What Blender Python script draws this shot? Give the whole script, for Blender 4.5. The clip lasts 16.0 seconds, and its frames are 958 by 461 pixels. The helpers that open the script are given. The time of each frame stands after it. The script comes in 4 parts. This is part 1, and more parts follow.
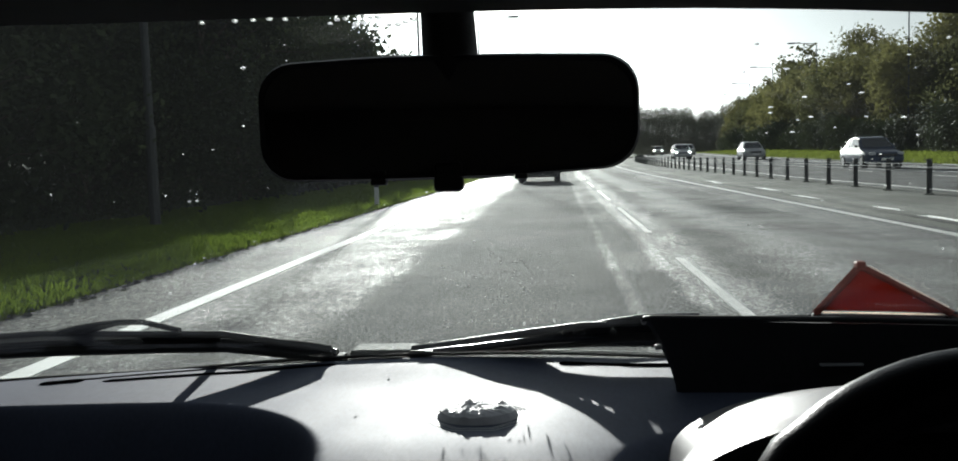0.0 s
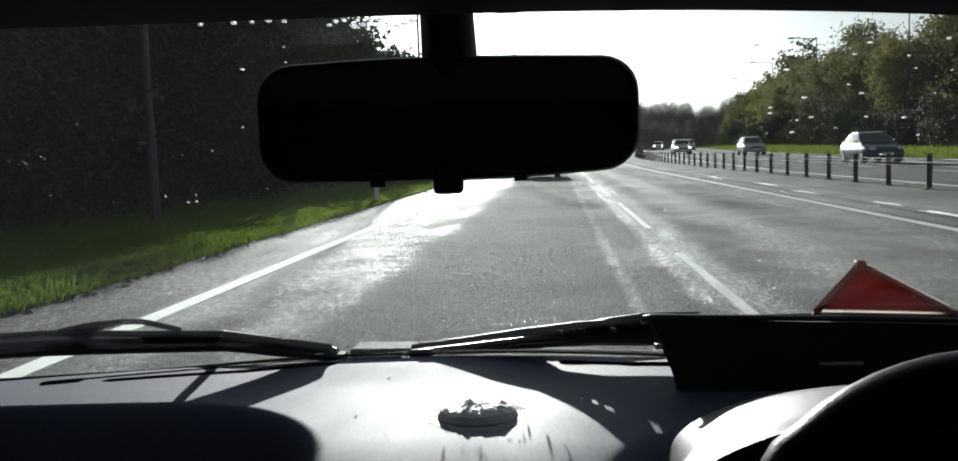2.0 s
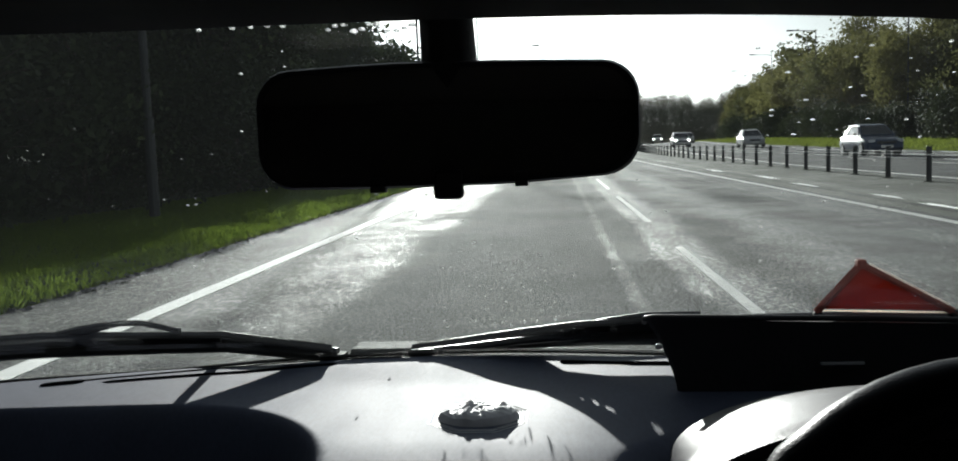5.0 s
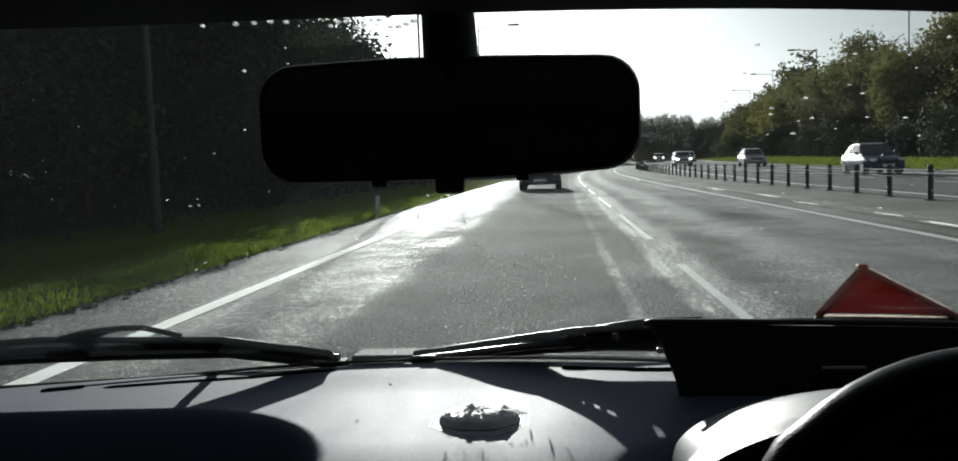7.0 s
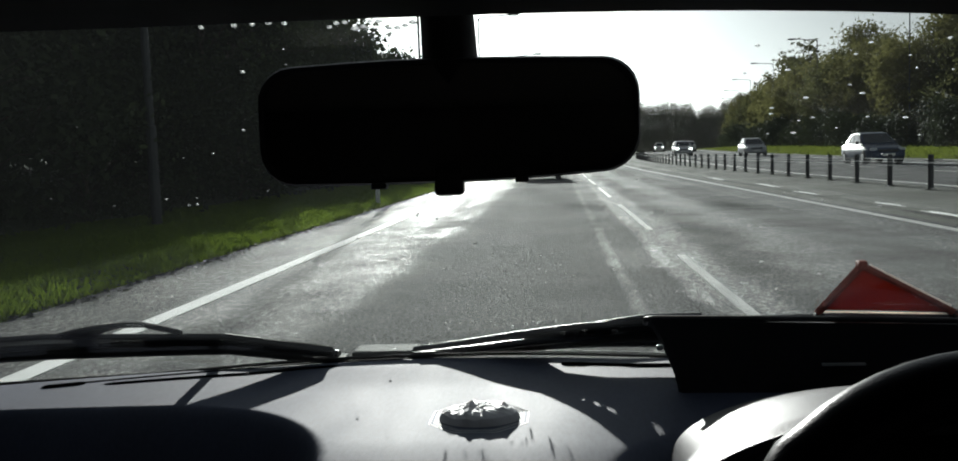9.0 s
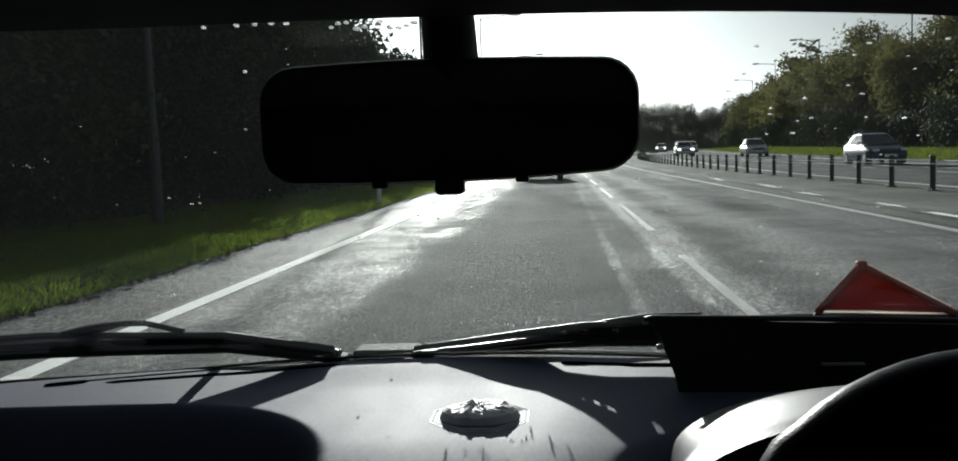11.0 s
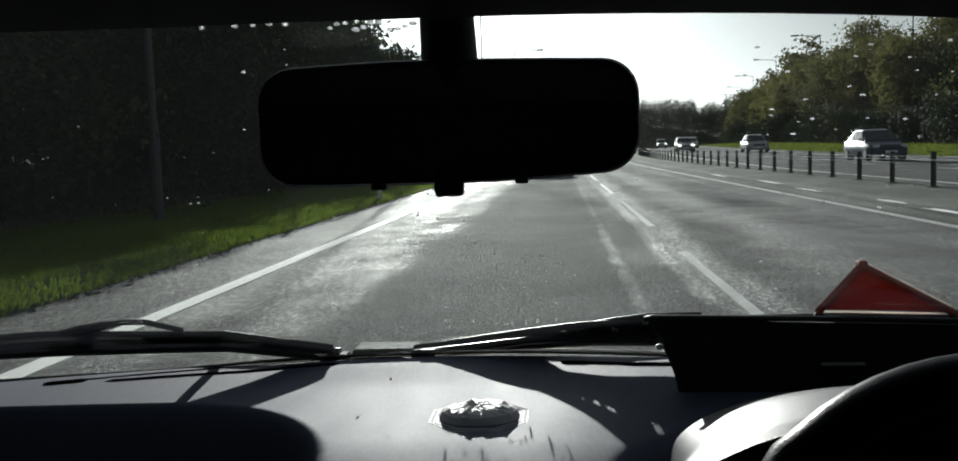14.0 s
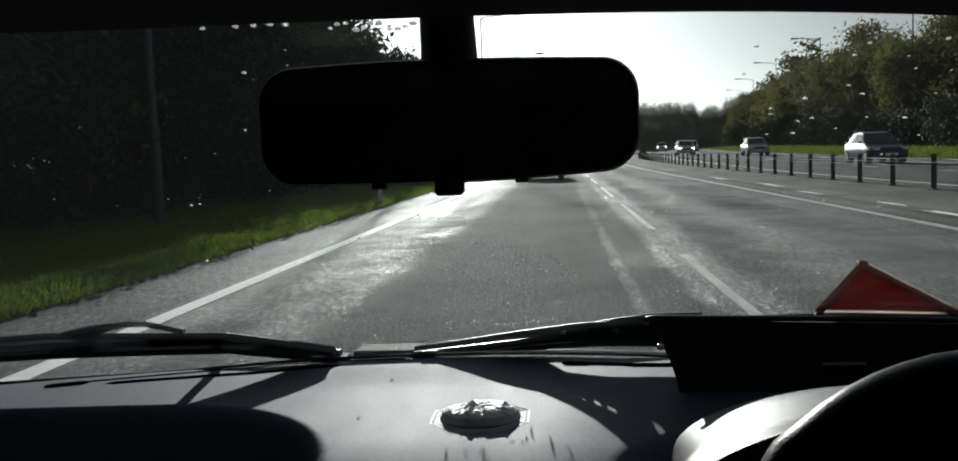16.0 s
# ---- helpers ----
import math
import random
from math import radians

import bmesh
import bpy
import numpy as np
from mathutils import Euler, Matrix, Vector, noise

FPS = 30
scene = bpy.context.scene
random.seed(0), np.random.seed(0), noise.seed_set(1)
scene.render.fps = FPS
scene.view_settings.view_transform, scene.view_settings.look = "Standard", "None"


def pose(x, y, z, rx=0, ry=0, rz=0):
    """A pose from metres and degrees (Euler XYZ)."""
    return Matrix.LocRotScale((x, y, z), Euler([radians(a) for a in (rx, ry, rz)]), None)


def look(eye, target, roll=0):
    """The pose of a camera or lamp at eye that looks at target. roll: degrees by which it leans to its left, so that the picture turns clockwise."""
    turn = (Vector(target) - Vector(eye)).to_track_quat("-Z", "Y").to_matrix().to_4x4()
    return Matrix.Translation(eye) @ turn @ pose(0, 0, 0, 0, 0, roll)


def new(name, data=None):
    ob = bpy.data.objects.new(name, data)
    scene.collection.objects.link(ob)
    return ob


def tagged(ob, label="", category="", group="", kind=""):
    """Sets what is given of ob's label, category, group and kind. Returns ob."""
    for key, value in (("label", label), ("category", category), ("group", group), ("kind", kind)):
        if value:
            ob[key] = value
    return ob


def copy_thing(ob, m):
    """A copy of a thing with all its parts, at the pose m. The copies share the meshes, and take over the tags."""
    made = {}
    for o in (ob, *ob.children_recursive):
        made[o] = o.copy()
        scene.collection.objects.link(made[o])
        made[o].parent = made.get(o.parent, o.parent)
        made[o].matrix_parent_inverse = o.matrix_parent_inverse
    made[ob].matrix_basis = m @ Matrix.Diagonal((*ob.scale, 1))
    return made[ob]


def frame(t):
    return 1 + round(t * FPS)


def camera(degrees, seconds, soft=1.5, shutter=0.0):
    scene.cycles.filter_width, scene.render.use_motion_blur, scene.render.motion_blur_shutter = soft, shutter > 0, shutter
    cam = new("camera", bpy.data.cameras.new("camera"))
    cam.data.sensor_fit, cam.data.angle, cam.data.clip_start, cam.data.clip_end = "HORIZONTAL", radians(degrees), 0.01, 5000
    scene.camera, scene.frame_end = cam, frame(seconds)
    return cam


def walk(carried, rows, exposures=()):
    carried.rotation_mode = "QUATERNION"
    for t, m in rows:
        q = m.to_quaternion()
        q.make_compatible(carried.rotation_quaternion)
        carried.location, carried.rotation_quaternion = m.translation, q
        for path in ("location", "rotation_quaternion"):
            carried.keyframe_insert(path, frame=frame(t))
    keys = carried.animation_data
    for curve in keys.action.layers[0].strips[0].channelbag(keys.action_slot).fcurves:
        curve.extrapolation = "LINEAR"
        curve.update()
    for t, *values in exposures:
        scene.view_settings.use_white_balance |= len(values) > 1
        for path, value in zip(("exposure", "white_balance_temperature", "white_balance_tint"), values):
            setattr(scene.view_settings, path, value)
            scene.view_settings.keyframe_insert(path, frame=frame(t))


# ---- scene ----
cam = camera(56.8, 16.0, soft=1.8)
# t, x, y, z, tilt, lean, turn: the camera is held inside the car and only trembles
PATH = [
    (0, -0.0014, 0.0000, 1.0569, 85.391, 1.817, 5.011),
    (0.5, -0.0007, -0.0009, 1.0553, 85.631, 1.764, 5.068),
    (1, -0.0010, 0.0014, 1.0577, 85.326, 1.887, 4.972),
    (1.5, -0.0008, -0.0007, 1.0585, 85.343, 1.856, 5.018),
    (2, -0.0011, 0.0008, 1.0610, 85.103, 1.906, 5.007),
    (2.5, -0.0012, 0.0000, 1.0583, 85.384, 1.893, 5.021),
    (3, -0.0016, -0.0011, 1.0663, 84.640, 1.838, 4.993),
    (3.5, 0.0017, 0.0001, 1.0611, 85.283, 1.880, 5.230),
    (4, -0.0023, 0.0025, 1.0646, 84.887, 2.117, 4.920),
    (6.5, -0.0007, 0.0042, 1.0693, 84.648, 2.121, 5.038),
    (7, -0.0016, 0.0001, 1.0529, 85.897, 2.039, 5.076),
    (7.5, 0.0005, -0.0010, 1.0602, 85.346, 1.926, 5.188),
    (8, -0.0000, 0.0005, 1.0617, 85.183, 2.073, 5.140),
    (8.5, -0.0004, 0.0001, 1.0657, 84.988, 2.014, 5.167),
    (9, -0.0011, 0.0017, 1.0605, 85.250, 2.133, 5.070),
    (11.5, 0.0002, -0.0026, 1.0601, 85.263, 2.025, 5.193),
    (12, -0.0010, -0.0010, 1.0589, 85.220, 2.059, 5.159),
    (12.5, 0.0005, -0.0000, 1.0551, 85.671, 2.168, 5.186),
    (13, 0.0012, -0.0017, 1.0568, 85.497, 2.102, 5.246),
    (13.5, 0.0006, -0.0014, 1.0613, 85.143, 2.080, 5.191),
    (14, 0.0006, 0.0005, 1.0639, 84.986, 1.982, 5.204),
    (14.5, 0.0015, -0.0015, 1.0600, 85.218, 2.114, 5.225),
    (15, 0.0004, -0.0013, 1.0546, 85.746, 2.114, 5.234),
    (15.5, 0.0017, -0.0021, 1.0574, 85.477, 1.968, 5.288),
    (16, 0.0008, -0.0011, 1.0610, 85.227, 2.138, 5.234),
]
walk(cam, [(r[0], pose(*r[1:])) for r in PATH],
     exposures=[(0.0, 0.58, 6050, 5), (3.0, 0.58, 6050, 5), (4.5, 0.50, 6050, 5), (6.3, 0.28, 6050, 5), (9.0, 0.14, 6050, 5), (12.0, 0.02, 6050, 5), (14.5, -0.07, 6050, 5), (15.5, -0.24, 6050, 5), (16.0, -0.22, 6050, 5)])

# ---- light ----
SUN_AZ, SUN_EL = -6.6, 12.5          # degrees from straight ahead (left is negative), height
world = bpy.data.worlds.new("sky")
scene.world = world
world.use_nodes = True
wn = world.node_tree.nodes
sky = wn.new("ShaderNodeTexSky")
sky.sky_type = "NISHITA"
sky.sun_disc = False
sky.sun_elevation, sky.sun_rotation = radians(SUN_EL), radians(SUN_AZ)
sky.dust_density, sky.air_density, sky.ozone_density = 1.2, 1.0, 2.0
wn["Background"].inputs["Strength"].default_value = 0.06
haze = wn.new("ShaderNodeHueSaturation")          # thin bright haze washes the sky's colour out
haze.inputs["Saturation"].default_value = 0.14
world.node_tree.links.new(sky.outputs[0], haze.inputs["Color"])
world.node_tree.links.new(haze.outputs[0], wn["Background"].inputs["Color"])
sun = new("sun", bpy.data.lights.new("sun", "SUN"))
sun.data.energy, sun.data.angle, sun.data.color = 5.2, radians(0.6), (1.0, 0.95, 0.87)
_a, _e = radians(SUN_AZ), radians(SUN_EL)
SUN_DIR = Vector((math.sin(_a) * math.cos(_e), math.cos(_a) * math.cos(_e), math.sin(_e)))
sun.matrix_world = look(SUN_DIR * 50, (0, 0, 0))


# ---- materials ----
def mat(name, base, rough=0.6, metal=0.0, vary=0.15, scale=20.0, bump=0.0, bump_scale=None, spec=0.5,
        rough_vary=0.0, stretch=(1, 1, 1), second=None, second_scale=3.0):
    """Principled surface with colour grain at two scales, uneven gloss and fine relief."""
    m = bpy.data.materials.new(name)
    m.use_nodes = True
    n, l = m.node_tree.nodes, m.node_tree.links
    b = n["Principled BSDF"]
    b.inputs["Metallic"].default_value = metal
    b.inputs["Specular IOR Level"].default_value = spec
    tc, mp = n.new("ShaderNodeTexCoord"), n.new("ShaderNodeMapping")
    mp.inputs["Scale"].default_value = stretch
    l.new(tc.outputs["Object"], mp.inputs["Vector"])
    n1, n2 = n.new("ShaderNodeTexNoise"), n.new("ShaderNodeTexNoise")
    n1.inputs["Scale"].default_value, n2.inputs["Scale"].default_value = scale, second_scale
    n1.inputs["Detail"].default_value = n2.inputs["Detail"].default_value = 4
    for t in (n1, n2):
        l.new(mp.outputs[0], t.inputs["Vector"])
    add = n.new("ShaderNodeMath")
    add.operation = "ADD"
    l.new(n1.outputs["Fac"], add.inputs[0])
    l.new(n2.outputs["Fac"], add.inputs[1])
    ramp = n.new("ShaderNodeMapRange")
    ramp.inputs["From Min"].default_value, ramp.inputs["From Max"].default_value = 0.6, 1.4
    l.new(add.outputs[0], ramp.inputs["Value"])
    mix = n.new("ShaderNodeMix")
    mix.data_type = "RGBA"
    lo = second or [c * (1 - vary) for c in base]
    hi = [min(1, c * (1 + vary)) for c in base]
    mix.inputs["A"].default_value, mix.inputs["B"].default_value = (*lo, 1), (*hi, 1)
    l.new(ramp.outputs[0], mix.inputs["Factor"])
    l.new(mix.outputs["Result"], b.inputs["Base Color"])
    rr = n.new("ShaderNodeMapRange")
    rr.inputs["To Min"].default_value, rr.inputs["To Max"].default_value = rough - rough_vary, rough + rough_vary
    l.new(n2.outputs["Fac"], rr.inputs["Value"])
    l.new(rr.outputs[0], b.inputs["Roughness"])
    if bump:
        nb, bp = n.new("ShaderNodeTexNoise"), n.new("ShaderNodeBump")
        nb.inputs["Scale"].default_value = bump_scale or scale * 3
        l.new(mp.outputs[0], nb.inputs["Vector"])
        bp.inputs["Strength"].default_value, bp.inputs["Distance"].default_value = bump, 0.02
        l.new(nb.outputs["Fac"], bp.inputs["Height"])
        l.new(bp.outputs[0], b.inputs["Normal"])
    return m


def leaf_mat(name, base, through_light=0.5, vary=0.35):
    m = bpy.data.materials.new(name)
    m.use_nodes = True
    n, l = m.node_tree.nodes, m.node_tree.links
    out = n["Material Output"]
    b = n["Principled BSDF"]
    b.inputs["Roughness"].default_value = 0.8
    b.inputs["Specular IOR Level"].default_value = 0.15
    g = n.new("ShaderNodeNewGeometry")
    oi = n.new("ShaderNodeObjectInfo")
    mr = n.new("ShaderNodeMath")
    mr.operation = "MULTIPLY_ADD"
    mr.inputs[1].default_value, mr.inputs[2].default_value = 0.75, 0.0
    l.new(oi.outputs["Random"], mr.inputs[0])
    ad = n.new("ShaderNodeMath")
    ad.operation = "MULTIPLY_ADD"
    ad.inputs[1].default_value = 0.25
    l.new(g.outputs["Random Per Island"], ad.inputs[0])
    l.new(mr.outputs[0], ad.inputs[2])
    mix = n.new("ShaderNodeMix")
    mix.data_type = "RGBA"
    mix.inputs["A"].default_value = (*[c * (1 - vary) for c in base], 1)
    mix.inputs["B"].default_value = (base[0] * (1 + vary * 1.5), base[1] * (1 + vary), base[2] * (1 + vary * 0.4), 1)
    l.new(ad.outputs[0], mix.inputs["Factor"])
    l.new(mix.outputs["Result"], b.inputs["Base Color"])
    tr = n.new("ShaderNodeBsdfTranslucent")
    l.new(mix.outputs["Result"], tr.inputs["Color"])
    ms = n.new("ShaderNodeMixShader")
    ms.inputs[0].default_value = through_light
    l.new(b.outputs[0], ms.inputs[1])
    l.new(tr.outputs[0], ms.inputs[2])
    l.new(ms.outputs[0], out.inputs["Surface"])
    return m


def road_mat(name, lo, hi, bands, seams_and_sheen=()):
    """Wet worn asphalt. UV holds metres across and along. bands: (across, half width, how wet) of wheel tracks;
    seams and sheen: the same with how pale they are, for narrow joints, worn edges and wide strips of painted wet
    glare."""
    m = bpy.data.materials.new(name)
    m.use_nodes = True
    n, l = m.node_tree.nodes, m.node_tree.links
    b = n["Principled BSDF"]
    uv, sep = n.new("ShaderNodeUVMap"), n.new("ShaderNodeSeparateXYZ")
    l.new(uv.outputs[0], sep.inputs[0])

    def tex(scale, sx, sy, detail=5):
        mp, t = n.new("ShaderNodeMapping"), n.new("ShaderNodeTexNoise")
        mp.inputs["Scale"].default_value = (sx, sy, 1)
        l.new(uv.outputs[0], mp.inputs["Vector"])
        l.new(mp.outputs[0], t.inputs["Vector"])
        t.inputs["Scale"].default_value, t.inputs["Detail"].default_value = scale, detail
        return t.outputs["Fac"]

    def math_(op, a, c, d=None):
        k = n.new("ShaderNodeMath")
        k.operation = op
        for i, v in enumerate((a, c, d)):
            if v is None:
                continue
            if isinstance(v, (int, float)):
                k.inputs[i].default_value = v
            else:
                l.new(v, k.inputs[i])
        return k.outputs[0]

    def spread(v, a, c, x, y):
        k = n.new("ShaderNodeMapRange")
        l.new(v, k.inputs["Value"])
        for key, w in zip(("From Min", "From Max", "To Min", "To Max"), (a, c, x, y)):
            k.inputs[key].default_value = w
        return k.outputs[0]

    grain, pebble, streak = tex(90, 1, 1, 3), tex(44, 1, 1, 3), tex(1.0, 2.2, 0.10)
    patch, blot = tex(0.45, 1.0, 0.7, 6), tex(1.7, 1.0, 0.8, 6)
    wob = math_("ADD", spread(tex(0.35, 0.3, 0.5), 0, 1, -0.35, 0.35), spread(blot, 0, 1, -0.25, 0.25))
    across = math_("ADD", sep.outputs["X"], wob)
    wet = spread(streak, 0.35, 0.7, 0.0, 0.30)
    wet = math_("ADD", wet, spread(patch, 0.40, 0.64, -0.10, 0.17))
    wet = math_("ADD", wet, spread(blot, 0.45, 0.7, -0.06, 0.18))
    for u, half, amount in bands:
        d = math_("ABSOLUTE", math_("SUBTRACT", across, u), 0.0)
        wet = math_("ADD", wet, spread(d, half * 0.6, half * 1.15, amount, 0.0))
    near = math_("ADD", sep.outputs["X"], math_("MULTIPLY", wob, 0.22))
    pale = math_("MULTIPLY", wob, 0.0)
    for u, half, amount, pallor in seams_and_sheen:
        d = math_("ABSOLUTE", math_("SUBTRACT", near, u), 0.0)
        # covers real joints as well as wide strips lightened like wet glare
        worn = math_("MULTIPLY", spread(d, half * 0.5, half * 1.2, 1.0, 0.0), spread(blot, 0.35, 0.6, 0.35, 1.0))
        pale = math_("ADD", pale, math_("MULTIPLY", worn, pallor))
        wet = math_("ADD", wet, math_("MULTIPLY", worn, amount))
    wet = math_("ADD", wet, spread(pebble, 0.32, 0.68, -0.38, 0.38))
    wet = math_("MINIMUM", math_("MAXIMUM", wet, 0.0), 1.0)
    col = n.new("ShaderNodeMix")
    col.data_type = "RGBA"
    col.inputs["A"].default_value, col.inputs["B"].default_value = (*lo, 1), (*hi, 1)
    shade = spread(math_("ADD", math_("ADD", grain, math_("MULTIPLY", pebble, 1.6)), patch), 1.55, 2.05, 0, 1)
    l.new(math_("MINIMUM", math_("ADD", shade, pale), 1.0), col.inputs["Factor"])
    l.new(col.outputs["Result"], b.inputs["Base Color"])
    chips = math_("MULTIPLY", spread(tex(20, 1, 0.5, 3), 0.50, 0.56, 0.0, 1.0), spread(wet, 0.1, 0.6, 0.12, 1.0))   # wet stone chips
    l.new(math_("SUBTRACT", spread(wet, 0, 1, 0.90, 0.72), math_("MULTIPLY", chips, 0.30)), b.inputs["Roughness"])
    l.new(math_("ADD", spread(wet, 0, 1, 0.10, 0.62), math_("MULTIPLY", chips, 0.5)), b.inputs["Specular IOR Level"])
    bp = n.new("ShaderNodeBump")
    bp.inputs["Strength"].default_value, bp.inputs["Distance"].default_value = 0.8, 0.02
    l.new(math_("ADD", grain, pebble), bp.inputs["Height"])
    l.new(bp.outputs[0], b.inputs["Normal"])
    return m


def glass_mat(name, gloss=0.02, grime=0.0022):
    """A clear pane: lets light straight through, reflects by Fresnel, and wears a thin dusty film that scatters a little."""
    m = bpy.data.materials.new(name)
    m.use_nodes = True
    n, l = m.node_tree.nodes, m.node_tree.links
    t, g, f, ms = (n.new(k) for k in ("ShaderNodeBsdfTransparent", "ShaderNodeBsdfGlossy", "ShaderNodeFresnel", "ShaderNodeMixShader"))
    t.inputs["Color"].default_value = (0.94, 0.96, 0.95, 1)
    g.inputs["Roughness"].default_value = gloss
    f.inputs["IOR"].default_value = 1.3
    l.new(f.outputs[0], ms.inputs[0])
    l.new(t.outputs[0], ms.inputs[1])
    l.new(g.outputs[0], ms.inputs[2])
    film, dust, amount = n.new("ShaderNodeBsdfTranslucent"), n.new("ShaderNodeTexNoise"), n.new("ShaderNodeMapRange")
    film.inputs["Color"].default_value = (0.9, 0.95, 1.0, 1)
    dust.inputs["Scale"].default_value, dust.inputs["Detail"].default_value = 5.0, 6
    tc = n.new("ShaderNodeTexCoord")
    l.new(tc.outputs["Object"], dust.inputs["Vector"])
    l.new(dust.outputs["Fac"], amount.inputs["Value"])
    amount.inputs["To Min"].default_value, amount.inputs["To Max"].default_value = grime * 0.4, grime * 1.6
    both = n.new("ShaderNodeMixShader")
    l.new(amount.outputs[0], both.inputs[0])
    l.new(ms.outputs[0], both.inputs[1])
    l.new(film.outputs[0], both.inputs[2])
    l.new(both.outputs[0], n["Material Output"].inputs["Surface"])
    return m


def drop_mat():
    m = bpy.data.materials.new("water")
    m.use_nodes = True
    n, l = m.node_tree.nodes, m.node_tree.links
    g = n.new("ShaderNodeBsdfGlass")
    g.inputs["IOR"].default_value, g.inputs["Roughness"].default_value = 1.33, 0.14
    glint, ms = n.new("ShaderNodeBsdfTranslucent"), n.new("ShaderNodeMixShader")     # white scattering mixed in so the drops shine like sun glints
    ms.inputs[0].default_value = 0.50
    l.new(g.outputs[0], ms.inputs[1])
    l.new(glint.outputs[0], ms.inputs[2])
    l.new(ms.outputs[0], n["Material Output"].inputs["Surface"])
    return m


def glow_mat(name, color, strength):
    m = bpy.data.materials.new(name)
    m.use_nodes = True
    b = m.node_tree.nodes["Principled BSDF"]
    b.inputs["Base Color"].default_value = (*color, 1)
    b.inputs["Emission Color"].default_value = (*color, 1)
    b.inputs["Emission Strength"].default_value = strength
    return m


# strips at -2.15 and 3.0 are paled to stand for wet glare
M_ROAD = road_mat("wet_asphalt", (0.030, 0.031, 0.032), (0.165, 0.165, 0.162),
                  [(-3.0, 0.8, 0.20), (1.25, 0.30, 0.50), (-0.50, 1.0, -0.75), (2.4, 0.4, 0.3), (3.2, 0.35, -0.1), (4.2, 0.35, 0.35)],
                  [(0.52, 0.06, 0.28, 0.4), (1.0, 0.08, 0.22, 0.3), (-2.15, 0.95, 0.24, 0.75), (3.9, 0.06, 0.2, 0.3), (3.0, 1.2, 0.14, 0.42)])
M_ROAD_FAR = road_mat("damp_asphalt", (0.045, 0.047, 0.05), (0.08, 0.08, 0.085), [(11.0, 0.5, 0.1)])
M_MEDIAN = road_mat("median_concrete", (0.10, 0.105, 0.09), (0.19, 0.19, 0.17), [(5.6, 0.2, 0.4)])
M_SHOULDER = road_mat("gritty_asphalt", (0.025, 0.025, 0.025), (0.15, 0.15, 0.145), [(-3.5, 0.8, 0.36)])
M_LINE = mat("road_paint", (0.90, 0.90, 0.88), 0.62, spec=1.0, vary=0.14, scale=30, second_scale=2, rough_vary=0.15, bump=0.2, bump_scale=80)
M_LINE_WORN = mat("worn_road_paint", (0.42, 0.42, 0.41), 0.5, spec=0.7, vary=0.45, scale=14, second_scale=2, rough_vary=0.15, bump=0.2, bump_scale=80)
for m_ in (M_LINE, M_LINE_WORN):                 # extra sheen brightens the lines, standing in for their wet glare
    m_.node_tree.nodes["Principled BSDF"].inputs["Sheen Weight"].default_value = 0.8 if m_ == M_LINE else 0.2
    m_.node_tree.nodes["Principled BSDF"].inputs["Sheen Roughness"].default_value = 0.5
M_GROUND = mat("meadow_soil", (0.045, 0.06, 0.018), 0.9, vary=0.4, scale=3, second_scale=0.15, bump=0.3, bump_scale=20)
M_GRASS = leaf_mat("grass_blades", (0.17, 0.245, 0.032), 0.6, 0.2)
M_GRASS_FAR = leaf_mat("mown_grass", (0.15, 0.19, 0.035), 0.5, 0.2)
# green darkened to carry the backlit shade of the near belt
M_LEAF_L = leaf_mat("shade_dark_leaves", (0.040, 0.056, 0.030), 0.18)
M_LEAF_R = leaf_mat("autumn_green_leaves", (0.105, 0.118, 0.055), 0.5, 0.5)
# paler grey-green base colour paints in the haze of distance
M_LEAF_FAR = leaf_mat("haze_pale_leaves", (0.16, 0.17, 0.13), 0.18, 0.15)
M_BARK = mat("bark", (0.07, 0.055, 0.04), 0.9, vary=0.4, scale=12, bump=0.5, stretch=(1, 1, 0.25))
M_POST = mat("dark_post_coating", (0.02, 0.022, 0.024), 0.45, vary=0.3, rough_vary=0.1)
M_STEEL = mat("galvanised_steel", (0.42, 0.43, 0.44), 0.45, metal=0.7, vary=0.15, rough_vary=0.1)
M_LAMP = mat("grey_lamp_paint", (0.05, 0.053, 0.056), 0.6, metal=0.1, vary=0.2)
M_LENS = mat("lamp_lens", (0.5, 0.5, 0.48), 0.3, vary=0.05)
M_WHITE = mat("white_reflector", (0.8, 0.8, 0.78), 0.4, vary=0.05)
M_TYRE = mat("tyre_rubber", (0.02, 0.02, 0.02), 0.8, vary=0.2)
M_RIM = mat("wheel_alloy", (0.45, 0.46, 0.48), 0.35, metal=0.9, vary=0.1)
M_CARGLASS = mat("tinted_car_glass", (0.02, 0.025, 0.03), 0.06, vary=0.1, spec=0.8)
M_TRIM = mat("black_car_trim", (0.02, 0.02, 0.022), 0.5, vary=0.2)
M_HEADLAMP = mat("headlamp_glass", (0.65, 0.67, 0.7), 0.15, vary=0.1)
M_TAIL = mat("tail_lamp_red", (0.35, 0.02, 0.015), 0.25, vary=0.1)
M_BEAM = glow_mat("lit_headlamp", (1.0, 0.98, 0.92), 6.0)
M_DASH = mat("dash_plastic", (0.054, 0.067, 0.114), 0.71, spec=0.75, vary=0.25, scale=160, second_scale=5, bump=0.10, bump_scale=900, rough_vary=0.12, stretch=(1.6, 0.5, 1))
